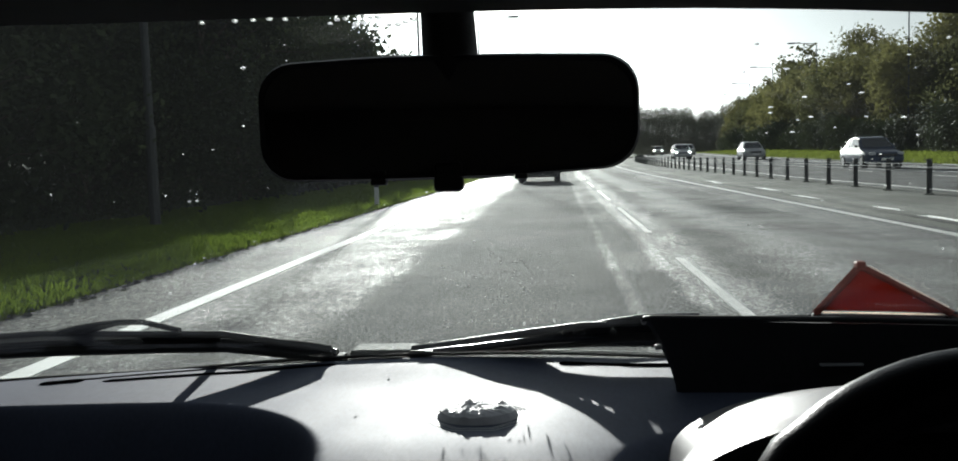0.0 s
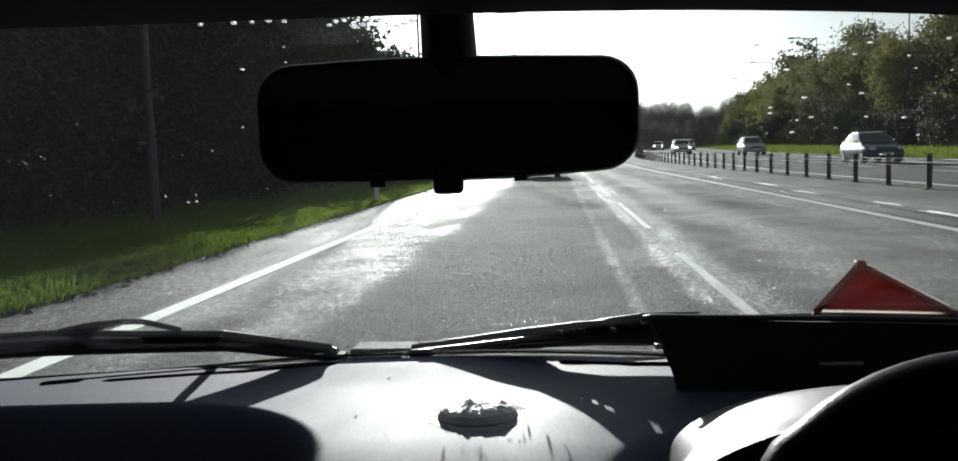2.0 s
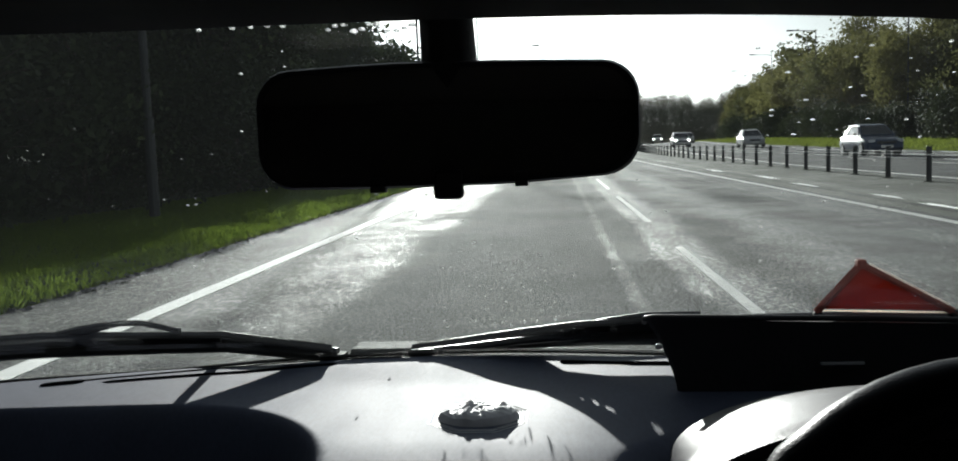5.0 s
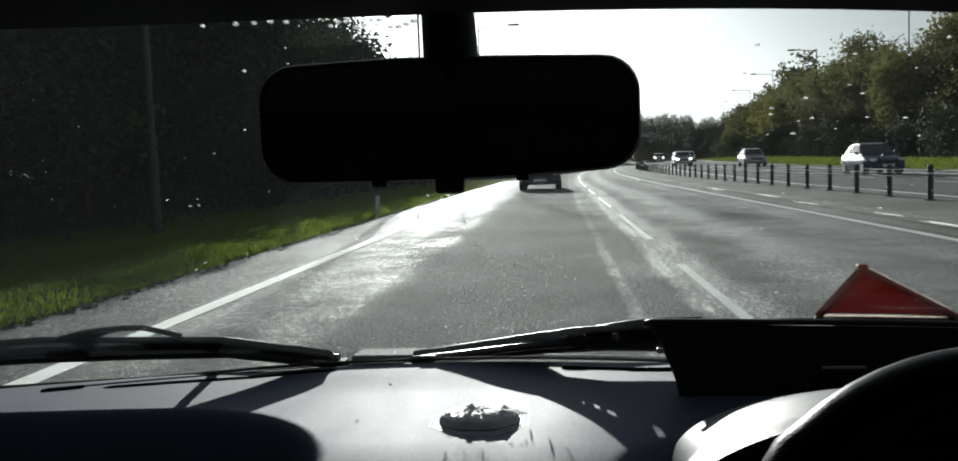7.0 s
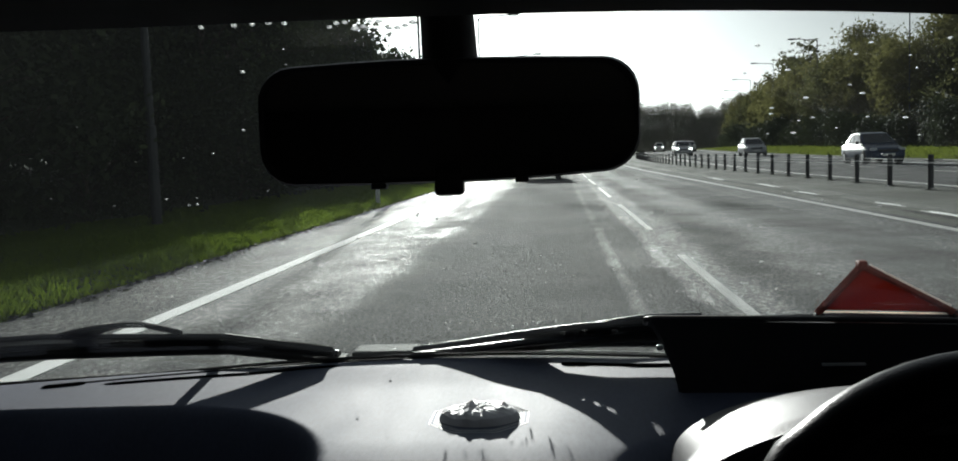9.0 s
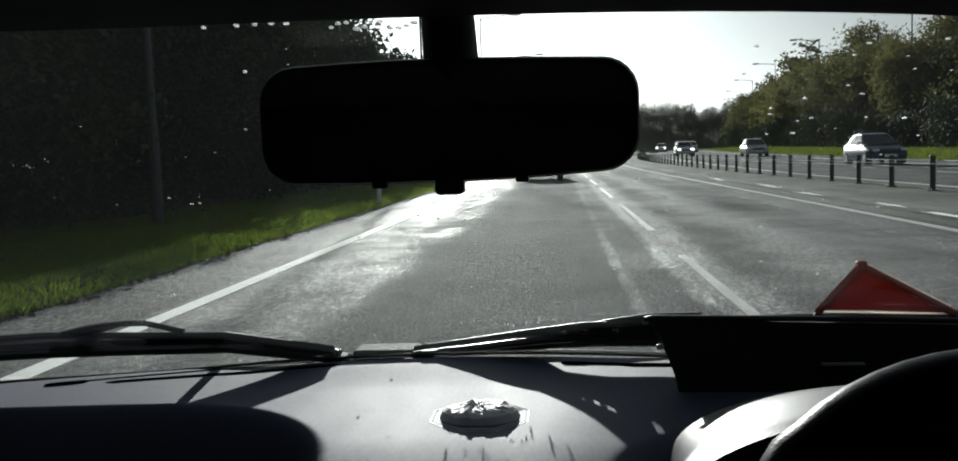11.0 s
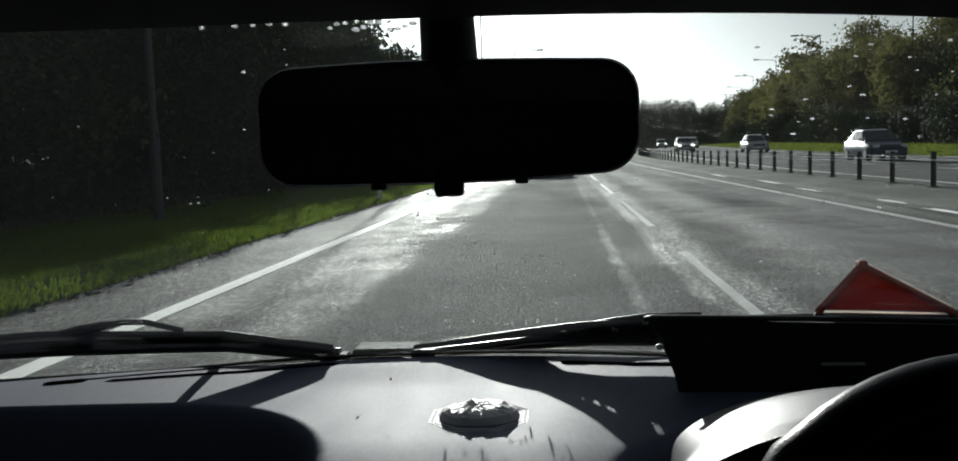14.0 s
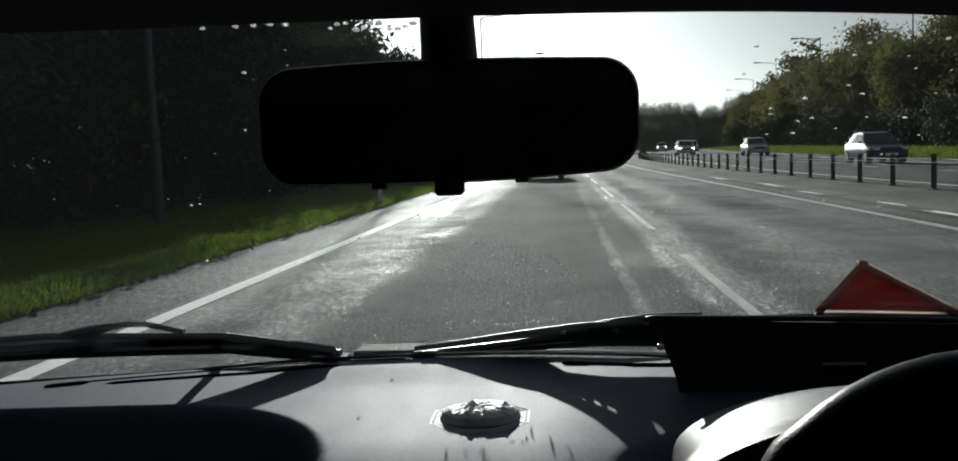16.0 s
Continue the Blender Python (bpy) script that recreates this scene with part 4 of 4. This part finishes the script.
tube(bm, [v + Vector((0, -0.002, -0.002)) for v in outer[0]], 0.0045, 6)
part("lip", bm, M_HOOD, cowl)


# steering wheel
wheel = thing("steering_wheel", "black leather steering wheel with a worn sheen", "steering wheel")
wheel.matrix_world = pose(0.232, 0.42, 0.792, 65, 0, 0)
bm = bmesh.new()
R, r = 0.154, 0.0185
rings = []
for i in range(64):
    a = 2 * math.pi * i / 64
    rr = r * (1.0 + (0.10 if i % 16 in (0, 8) else 0.0))
    rings.append([bm.verts.new(((R + rr * math.cos(b)) * math.cos(a), (R + rr * math.cos(b)) * math.sin(a), rr * 1.05 * math.sin(b)))
                  for b in [2 * math.pi * q / 14 for q in range(14)]])
for i in range(64):
    p, q = rings[i], rings[(i + 1) % 64]
    for k in range(14):
        bm.faces.new((p[k], q[k], q[(k + 1) % 14], p[(k + 1) % 14]))
part("rim", bm, M_LEATHER, wheel, "black stitched leather rim", smooth=True)
bm = bmesh.new()
box(bm, (-0.085, -0.075, -0.035), (0.085, 0.065, 0.012), 0.025, seg=3)
part("hub", bm, M_BLACK, wheel, "black hub pad")
for name, a in (("spoke", 0.15), ("spoke", math.pi - 0.15), ("spoke", -math.pi / 2)):
    bm = bmesh.new()
    tube(bm, [(0.06 * math.cos(a), 0.06 * math.sin(a), -0.012), (0.15 * math.cos(a), 0.15 * math.sin(a), 0.0)], [0.026, 0.018], 8, flat=0.5)
    part(name, bm, M_BLACK, wheel)
bm = bmesh.new()
tube(bm, [(0, 0, -0.03), (0, 0, -0.22)], [0.045, 0.04], 12)
part("column", bm, M_BLACK, wheel)


# black holder standing on the dash, with a red triangle behind it
tray = thing("dash_holder", "black plastic holder with flared ends standing on the dashboard", "holder")
T0, T1, DROP = 0.795, 0.8850, 0.016


def holder_panel(y_front, y_back, z0, z1, left0, left1, right0, right1):
    """A panel that flares outwards from its foot to its top, front to camera."""
    b = bmesh.new()
    rows_h = []
    for j in range(9):
        f = j / 8
        z = z0 + (z1 - z0) * f
        xl = left0 + (left1 - left0) * f ** 1.5
        xr = right0 + (right1 - right0) * f ** 1.5
        y = y_front - 0.010 * f ** 2
        rows_h.append([b.verts.new(v) for v in ((xl + 0.004, y, z), (xl, y + 0.004, z), (xl, y_back, z), (xr, y_back, z - DROP * f), (xr, y + 0.004, z - DROP * f), (xr - 0.004, y, z - DROP * f))])
    for p, q in zip(rows_h, rows_h[1:]):
        for k in range(6):
            b.faces.new((p[k], p[(k + 1) % 6], q[(k + 1) % 6], q[k]))
    b.faces.new(rows_h[0][::-1])
    b.faces.new(rows_h[-1])
    return b


part("front_panel", holder_panel(0.952, 0.958, T0, T1 - 0.004, 0.122, 0.088, 0.52, 0.56), M_BLACK, tray)
bm = bmesh.new()
tube(bm, [(0.088, 0.960, T1 - 0.010), (0.0875, 0.948, T1 - 0.004), (0.094, 0.944, T1 - 0.002), (0.33, 0.944, T1 - 0.008), (0.556, 0.944, T1 - DROP - 0.002), (0.562, 0.955, T1 - DROP - 0.008)], 0.0032, 8)
part("rolled_lip", bm, M_BLACK, tray, "rounded black lip", smooth=True)
bm = bmesh.new()
box(bm, (0.13, 0.950, T0 - 0.006), (0.52, 1.0, T0 + 0.004), 0.003)
part("base", bm, M_BLACK, tray)
bm = bmesh.new()
box(bm, (0.100, 0.9425, 0.852), (0.108, 0.948, 0.858), 0.002, m=Matrix.Translation((-0.003, 0.0, -0.004)))
part("stud", bm, M_STEEL, tray, "small shiny stud")
bm = bmesh.new()
box(bm, (0.268, 0.9395, 0.8292), (0.312, 0.9455, 0.8318), 0.0008)
part("tab", bm, M_STEEL, tray, "thin pale tab")

tri = thing("warning_triangle", "red plastic triangle with pale scuffed edges behind the black holder", "warning triangle")
A, B, C = Vector((0.275, 0.985, 0.8765)), Vector((0.322, 0.985, 0.928)), Vector((0.424, 0.985, 0.8715))
bm = bmesh.new()
v = [bm.verts.new(p + Vector((0, o, 0))) for o in (-0.003, 0.003) for p in (A + Vector((0.005, 0, 0.005)), B, C + Vector((-0.010, 0, 0.005)))]
bm.faces.new(v[:3])
bm.faces.new(v[3:][::-1])
for i in range(3):
    bm.faces.new((v[i], v[(i + 1) % 3], v[3 + (i + 1) % 3], v[3 + i]))
part("panel", bm, M_RED, tri, "red translucent panel")
for p, q, m in ((A, B, M_RED_EDGE), (B, C, M_RED_EDGE)):
    bm = bmesh.new()
    tube(bm, [p, p.lerp(q, 0.5), q], 0.0042, 8)
    part("frame_bar", bm, m, tri, "dull red frame bar")
bm = bmesh.new()
tube(bm, [B.lerp(C, 0.08) + Vector((0.001, 0.002, 0.0036)), B.lerp(C, 0.9) + Vector((0.001, 0.002, 0.0036))], 0.0026, 6)
part("scuffed_edge", bm, M_PALE, tri, "pale scuffed upper edge")
bm = bmesh.new()
tube(bm, [A + Vector((0.006, 0, 0.0022)), C + Vector((-0.004, 0, 0.0020))], 0.0010, 6)
part("pale_base_edge", bm, M_PALE, tri, "thin pale lower edge")
bm = bmesh.new()
box(bm, (B.x - 0.005, 0.979, B.z - 0.004), (B.x + 0.005, 0.991, B.z + 0.006), 0.002)
part("tip", bm, M_RED_EDGE, tri)
for x in (A.x + 0.002, C.x - 0.004):
    bm = bmesh.new()
    box(bm, (x - 0.005, 0.981, 0.785), (x + 0.005, 0.989, 0.8775), 0.002)
    part("leg", bm, M_BLACK, tri, "thin black leg")


# rear-view mirror
mir = thing("rear_view_mirror", "black rear-view mirror on a short stem from the roof", "rear-view mirror")
MC = Vector((-0.0715, 0.57, 1.0855))
MIRROR_TOP, MIRROR_FOOT = (-0.0010, 0.0018, 0.0002, -0.0034), (0.0018, 0.0034, 0.0030, -0.0018)


def lerp_list(vals, t):
    """Straight steps between evenly spaced values."""
    f = max(0.0, min(0.9999, t)) * (len(vals) - 1)
    return vals[int(f)] + (vals[int(f) + 1] - vals[int(f)]) * (f - int(f))


def mirror_outline(grow=0.0):
    out = []
    hw, r = 0.1225 + grow, 0.022
    for cx, cy, a0 in ((1, 1, 0), (-1, 1, 90), (-1, -1, 180), (1, -1, 270)):
        for k in range(7):
            a = radians(a0 + 15 * k)
            x = cx * (hw - r) + r * math.cos(a)
            t = (x + hw) / (2 * hw)
            if cy > 0:
                hh = 0.0375 + grow + lerp_list(MIRROR_TOP, t)
            else:
                hh = 0.0375 + grow + lerp_list(MIRROR_FOOT, t)
            out.append((x, cy * (hh - r) + r * math.sin(a)))
        if cx == cy:                                  # points along the top and the foot of the housing
            for step in (0.2, 0.35, 0.5, 0.65, 0.8):
                x = cx * (hw - r) * (1 - 2 * step)
                out.append((x, cy * (0.0375 + grow + lerp_list(MIRROR_TOP if cy > 0 else MIRROR_FOOT, (x + hw) / (2 * hw)))))
    return out
def lift_ring(y, grow):
    return [(MC.x + x, MC.y + y, MC.z + z) for x, z in mirror_outline(grow)]
rings = [lift_ring(-0.006, -0.004), lift_ring(-0.008, -0.0015), lift_ring(-0.003, 0.0), lift_ring(0.010, -0.001), lift_ring(0.026, -0.008), lift_ring(0.032, -0.02)]
verts = [q for rg in rings for q in rg]
k = len(rings[0])
faces = [(j * k + i, j * k + (i + 1) % k, (j + 1) * k + (i + 1) % k, (j + 1) * k + i) for j in range(5) for i in range(k)]
faces += [tuple(range(5 * k, 6 * k))]
child("housing", mesh_of("housing", verts, faces, M_BLACK), mir)
child("mirror_glass", mesh_of("mirror_glass", lift_ring(-0.005, -0.0038), [tuple(range(k))], M_MIRROR), mir, "dark mirror glass")
bm = bmesh.new()
tube(bm, [(-0.0690, 0.585, 1.10), (-0.0690, 0.58, 1.125), (-0.0688, 0.57, 1.15), (-0.0688, 0.565, 1.165)], [0.0185, 0.0182, 0.0172, 0.020], 12)
part("stem", bm, M_BLACK, mir, smooth=True)
bm = bmesh.new()
box(bm, (-0.0805, 0.562, 1.0365), (-0.0615, 0.574, 1.056), 0.003)
part("dip_lever", bm, M_BLACK, mir, "small black dipping lever")


for x0, x1, z in ((-0.1215, -0.1115, 1.0455), (-0.0285, -0.0200, 1.0470)):
    bm = bmesh.new()
    box(bm, (x0, 0.563, z - 0.0035), (x1, 0.573, z + 0.006), 0.001)
    part("case_clip", bm, M_BLACK, mir, "small black clip under the housing")


# wipers lying on the lower glass
def on_glass(pts, f):
    f *= len(pts) - 1
    a = min(int(f), len(pts) - 2)
    t = f - a
    return [pts[a][k] * (1 - t) + pts[a + 1][k] * t for k in range(len(pts[0]))]


def glass_bar(pts, off, thick, n=28):
    """A bar lying on the pane: pts (x, s, width in metres) along it, rounded section, off metres above the pane."""
    b = bmesh.new()
    rings = []
    up, out = Vector((0, -0.849, 0.528)), Vector((0, 0.528, 0.849))
    for i in range(n + 1):
        x, s, w, *lift = on_glass(pts, i / n)
        c = glass_point(x, s, off + sum(lift))
        sec = [(-0.5, 0.0), (-0.42, 0.7), (-0.15, 1.0), (0.15, 1.0), (0.42, 0.7), (0.5, 0.0), (0.4, -0.3), (-0.4, -0.3)]
        rings.append([b.verts.new(c + up * (w * p) + out * (thick * q)) for p, q in sec])
    for r, q in zip(rings, rings[1:]):
        for k in range(8):
            b.faces.new((r[k], r[(k + 1) % 8], q[(k + 1) % 8], q[k]))
    b.faces.new(rings[0][::-1])
    b.faces.new(rings[-1])
    return b


def wiper(label, blade, arm_, hump, pivot, clips=(), arm_off=0.011):
    """Two thin rails with a gap between them, held by clips, over the rubber; an arm, a bracket and a pivot cover."""
    w = thing("windscreen_wiper", label, "wiper", "windscreen wipers")
    low = [(x, s - wide * 0.45, wide * 0.38, *lift) for x, s, wide, *lift in blade]
    high = [(x, s + wide * 0.45, wide * 0.40, *lift) for x, s, wide, *lift in blade]
    part("rubber_blade", glass_bar([(x, s, 0.007, *lift) for x, s, _, *lift in low], 0.001, 0.012), M_RUBBER, w)
    part("blade_rail", glass_bar(low, 0.010, 0.007), M_BLACK, w)
    part("blade_rail", glass_bar(high, 0.010, 0.007), M_BLACK, w)
    for x0, x1 in clips:
        xs_ = [x0 + (x1 - x0) * i / 8 for i in range(9)]
        part("clip", glass_bar([spot(blade, x) for x in xs_], 0.010, 0.006, 16), M_GLOSSBLACK, w)
    part("arm", glass_bar(arm_, arm_off, 0.009), M_GLOSSBLACK, w, "black painted arm with a wet sheen")
    part("blade_bracket", glass_bar(hump, 0.012, 0.005, 20), M_GLOSSBLACK, w)
    b = bmesh.new()
    p = glass_point(*pivot, 0.004)
    box(b, (p.x - 0.014, p.y - 0.014, p.z - 0.05), (p.x + 0.014, p.y + 0.016, p.z + 0.010), 0.003)
    part("pivot_cap", b, M_RUBBER, w, "square black pivot cover")
    return w


def spot(bar, x):
    """A bar's values at x, by straight steps, a little narrower than the bar."""
    for p, q in zip(bar, bar[1:]):
        if min(p[0], q[0]) <= x <= max(p[0], q[0]):
            f = (x - p[0]) / (q[0] - p[0])
            v = [c + (d - c) * f for c, d in zip(p, q)]
            return [v[0], v[1], v[2] * 0.9, *v[3:]]
    return bar[-1]


left_wiper = wiper("black wiper parked along the foot of the windscreen",
      [(-0.75, 0.125, 0.036), (-0.62, 0.126, 0.046), (-0.52, 0.112, 0.035), (-0.42, 0.100, 0.030), (-0.30, 0.022, 0.016)],
      [(-0.296, -0.002, 0.022), (-0.36, 0.036, 0.027), (-0.43, 0.076, 0.020), (-0.485, 0.100, 0.012)],
      [(-0.605, 0.146, 0.014), (-0.575, 0.158, 0.024), (-0.548, 0.172, 0.016), (-0.525, 0.181, 0.005), (-0.500, 0.178, 0.005), (-0.466, 0.136, 0.008)], (-0.300, -0.006),
      ((-0.59, -0.57), (-0.515, -0.425), (-0.38, -0.31)))
# unseen bar behind the blade, added only to cast the thin dashboard stripe
bm = bmesh.new()
tube(bm, [(-0.467, 1.211, 0.807), (-0.463, 1.192, 0.811), (-0.456, 1.142, 0.819), (-0.448, 1.092, 0.827), (-0.445, 1.078, 0.829)], 0.0072, 8)
part("shadow_bar", bm, M_RUBBER, left_wiper, "thin black bar hidden behind the wiper, added for its shadow")
wiper("black wiper parked before the driver's side of the windscreen",
      [(-0.199, -0.010, 0.018, 0.005), (-0.12, -0.010, 0.026, 0.0145), (-0.05, 0.021, 0.034, 0.0135), (0.02, 0.096, 0.034, 0.000), (0.10, 0.126, 0.034, -0.005), (0.42, 0.165, 0.032, -0.005)],
      [(-0.198, 0.008, 0.018), (-0.12, 0.034, 0.016), (-0.05, 0.058, 0.024), (0.04, 0.075, 0.032), (0.12, 0.074, 0.034), (0.20, 0.080, 0.034), (0.28, 0.090, 0.034)],
      [(0.00, 0.086, 0.008, 0.0020), (0.06, 0.125, 0.010, 0.0010), (0.10, 0.148, 0.010, 0.0), (0.16, 0.152, 0.010, 0.0)], (-0.190, -0.012),
      ((-0.195, -0.026), (-0.018, -0.008), (0.0, 0.008), (0.014, 0.019), (0.027, 0.057), (0.065, 0.40)), 0.003)

# wet scuttle lip outside the driver's half of the pane, coloured pale as if sunlit
verts, faces = [], []
lip_x = [-0.185 + 0.36 * i / 30 for i in range(31)]
for x in lip_x:
    f = seal_rise(x)
    for s_, o in ((f - 0.012, 0.0056), (f - 0.010, 0.0066), (f - 0.002, 0.0066), (f, 0.0056)):
        verts.append(glass_point(x, s_, o))
for i in range(30):
    for k in range(3):
        a = i * 4 + k
        faces.append((a, a + 1, a + 5, a + 4))
tagged(new("scuttle_lip", mesh_of("scuttle_lip", verts, faces, M_LIP)), "wet plastic lip along the foot of the windscreen, coloured pale as if sunlit", "scuttle lip", kind="structure")

# grey cowl strip between the wiper feet
cowl_strip = thing("cowl_strip", "dull grey plastic cowl strip between the wiper feet", "cowl strip", kind="structure")
bm = bmesh.new()
box(bm, (-0.285, 1.150, 0.770), (-0.195, 1.20, 0.8065), 0.004)
part("cover", bm, M_COWL, cowl_strip)

# scuttle panel below the glass
bm = bmesh.new()
n = 40
for j, (dy, dz) in enumerate(((0.0, -0.035), (0.03, -0.045), (0.10, -0.075), (0.10, -0.2))):
    for i in range(n + 1):
        p = glass_point(MID - 0.78 + 1.56 * i / n, -0.03)
        bm.verts.new((p.x, p.y + dy, p.z + dz))
bm.verts.ensure_lookup_table()
for j in range(3):
    for i in range(n):
        a = j * (n + 1) + i
        bm.faces.new([bm.verts[q] for q in (a, a + 1, a + n + 2, a + n + 1)])
me = bpy.data.meshes.new("scuttle_panel")
bm.to_mesh(me)
bm.free()
me.materials.append(M_BLACK)
tagged(new("scuttle_panel", me), "black scuttle panel at the foot of the windscreen", "scuttle panel", kind="structure")


# ---- broken joint along the median ----
for u0, u1, y0, y1 in ((5.10, 5.22, 7, 16.5), (5.16, 5.25, 17.2, 33), (5.08, 5.20, 34, 60), (5.12, 5.22, 61, 140)):
    strip("median_joint", [u0, u1], [0.0275, 0.0275], y0, y1, M_SHOULDER, "dark broken joint with grit along the paved median", "joint")

# ---- pale ragged patches on the median ----
def pale_patch(u, y, wide, long_, seed, label):
    r = random.Random(seed)
    verts, faces = [], []
    n = 28
    z = 0.0045 if u < 4.7 else 0.004 + 0.02 + 0.01 * smooth01((u - 4.85) / 1.05)
    verts.append((u + bend(y), y, z))
    for k in range(n):
        a = 2 * math.pi * k / n
        q = 0.65 + 0.7 * noise.noise((math.cos(a) * 1.7 + seed, math.sin(a) * 1.7, 0.3)) + 0.25 * r.random()
        yy = y + math.sin(a) * long_ * q
        verts.append((u + bend(yy) + math.cos(a) * wide * q, yy, z))
    faces = [(0, 1 + k, 1 + (k + 1) % n) for k in range(n)]
    return tagged(new("pale_patch", mesh_of("pale_patch", verts, faces, M_LINE)), label, "paint patch", "worn patches on the median")


for i, (u, y, w, l_) in enumerate(((5.35, 12.6, 0.09, 1.1), (5.45, 15.2, 0.07, 0.9), (5.3, 19.5, 0.10, 1.2), (5.5, 24.0, 0.08, 1.6), (5.3, 30.5, 0.10, 1.8))):
    pale_patch(u, y, w, l_, i + 1, "ragged pale patch on the paved median")
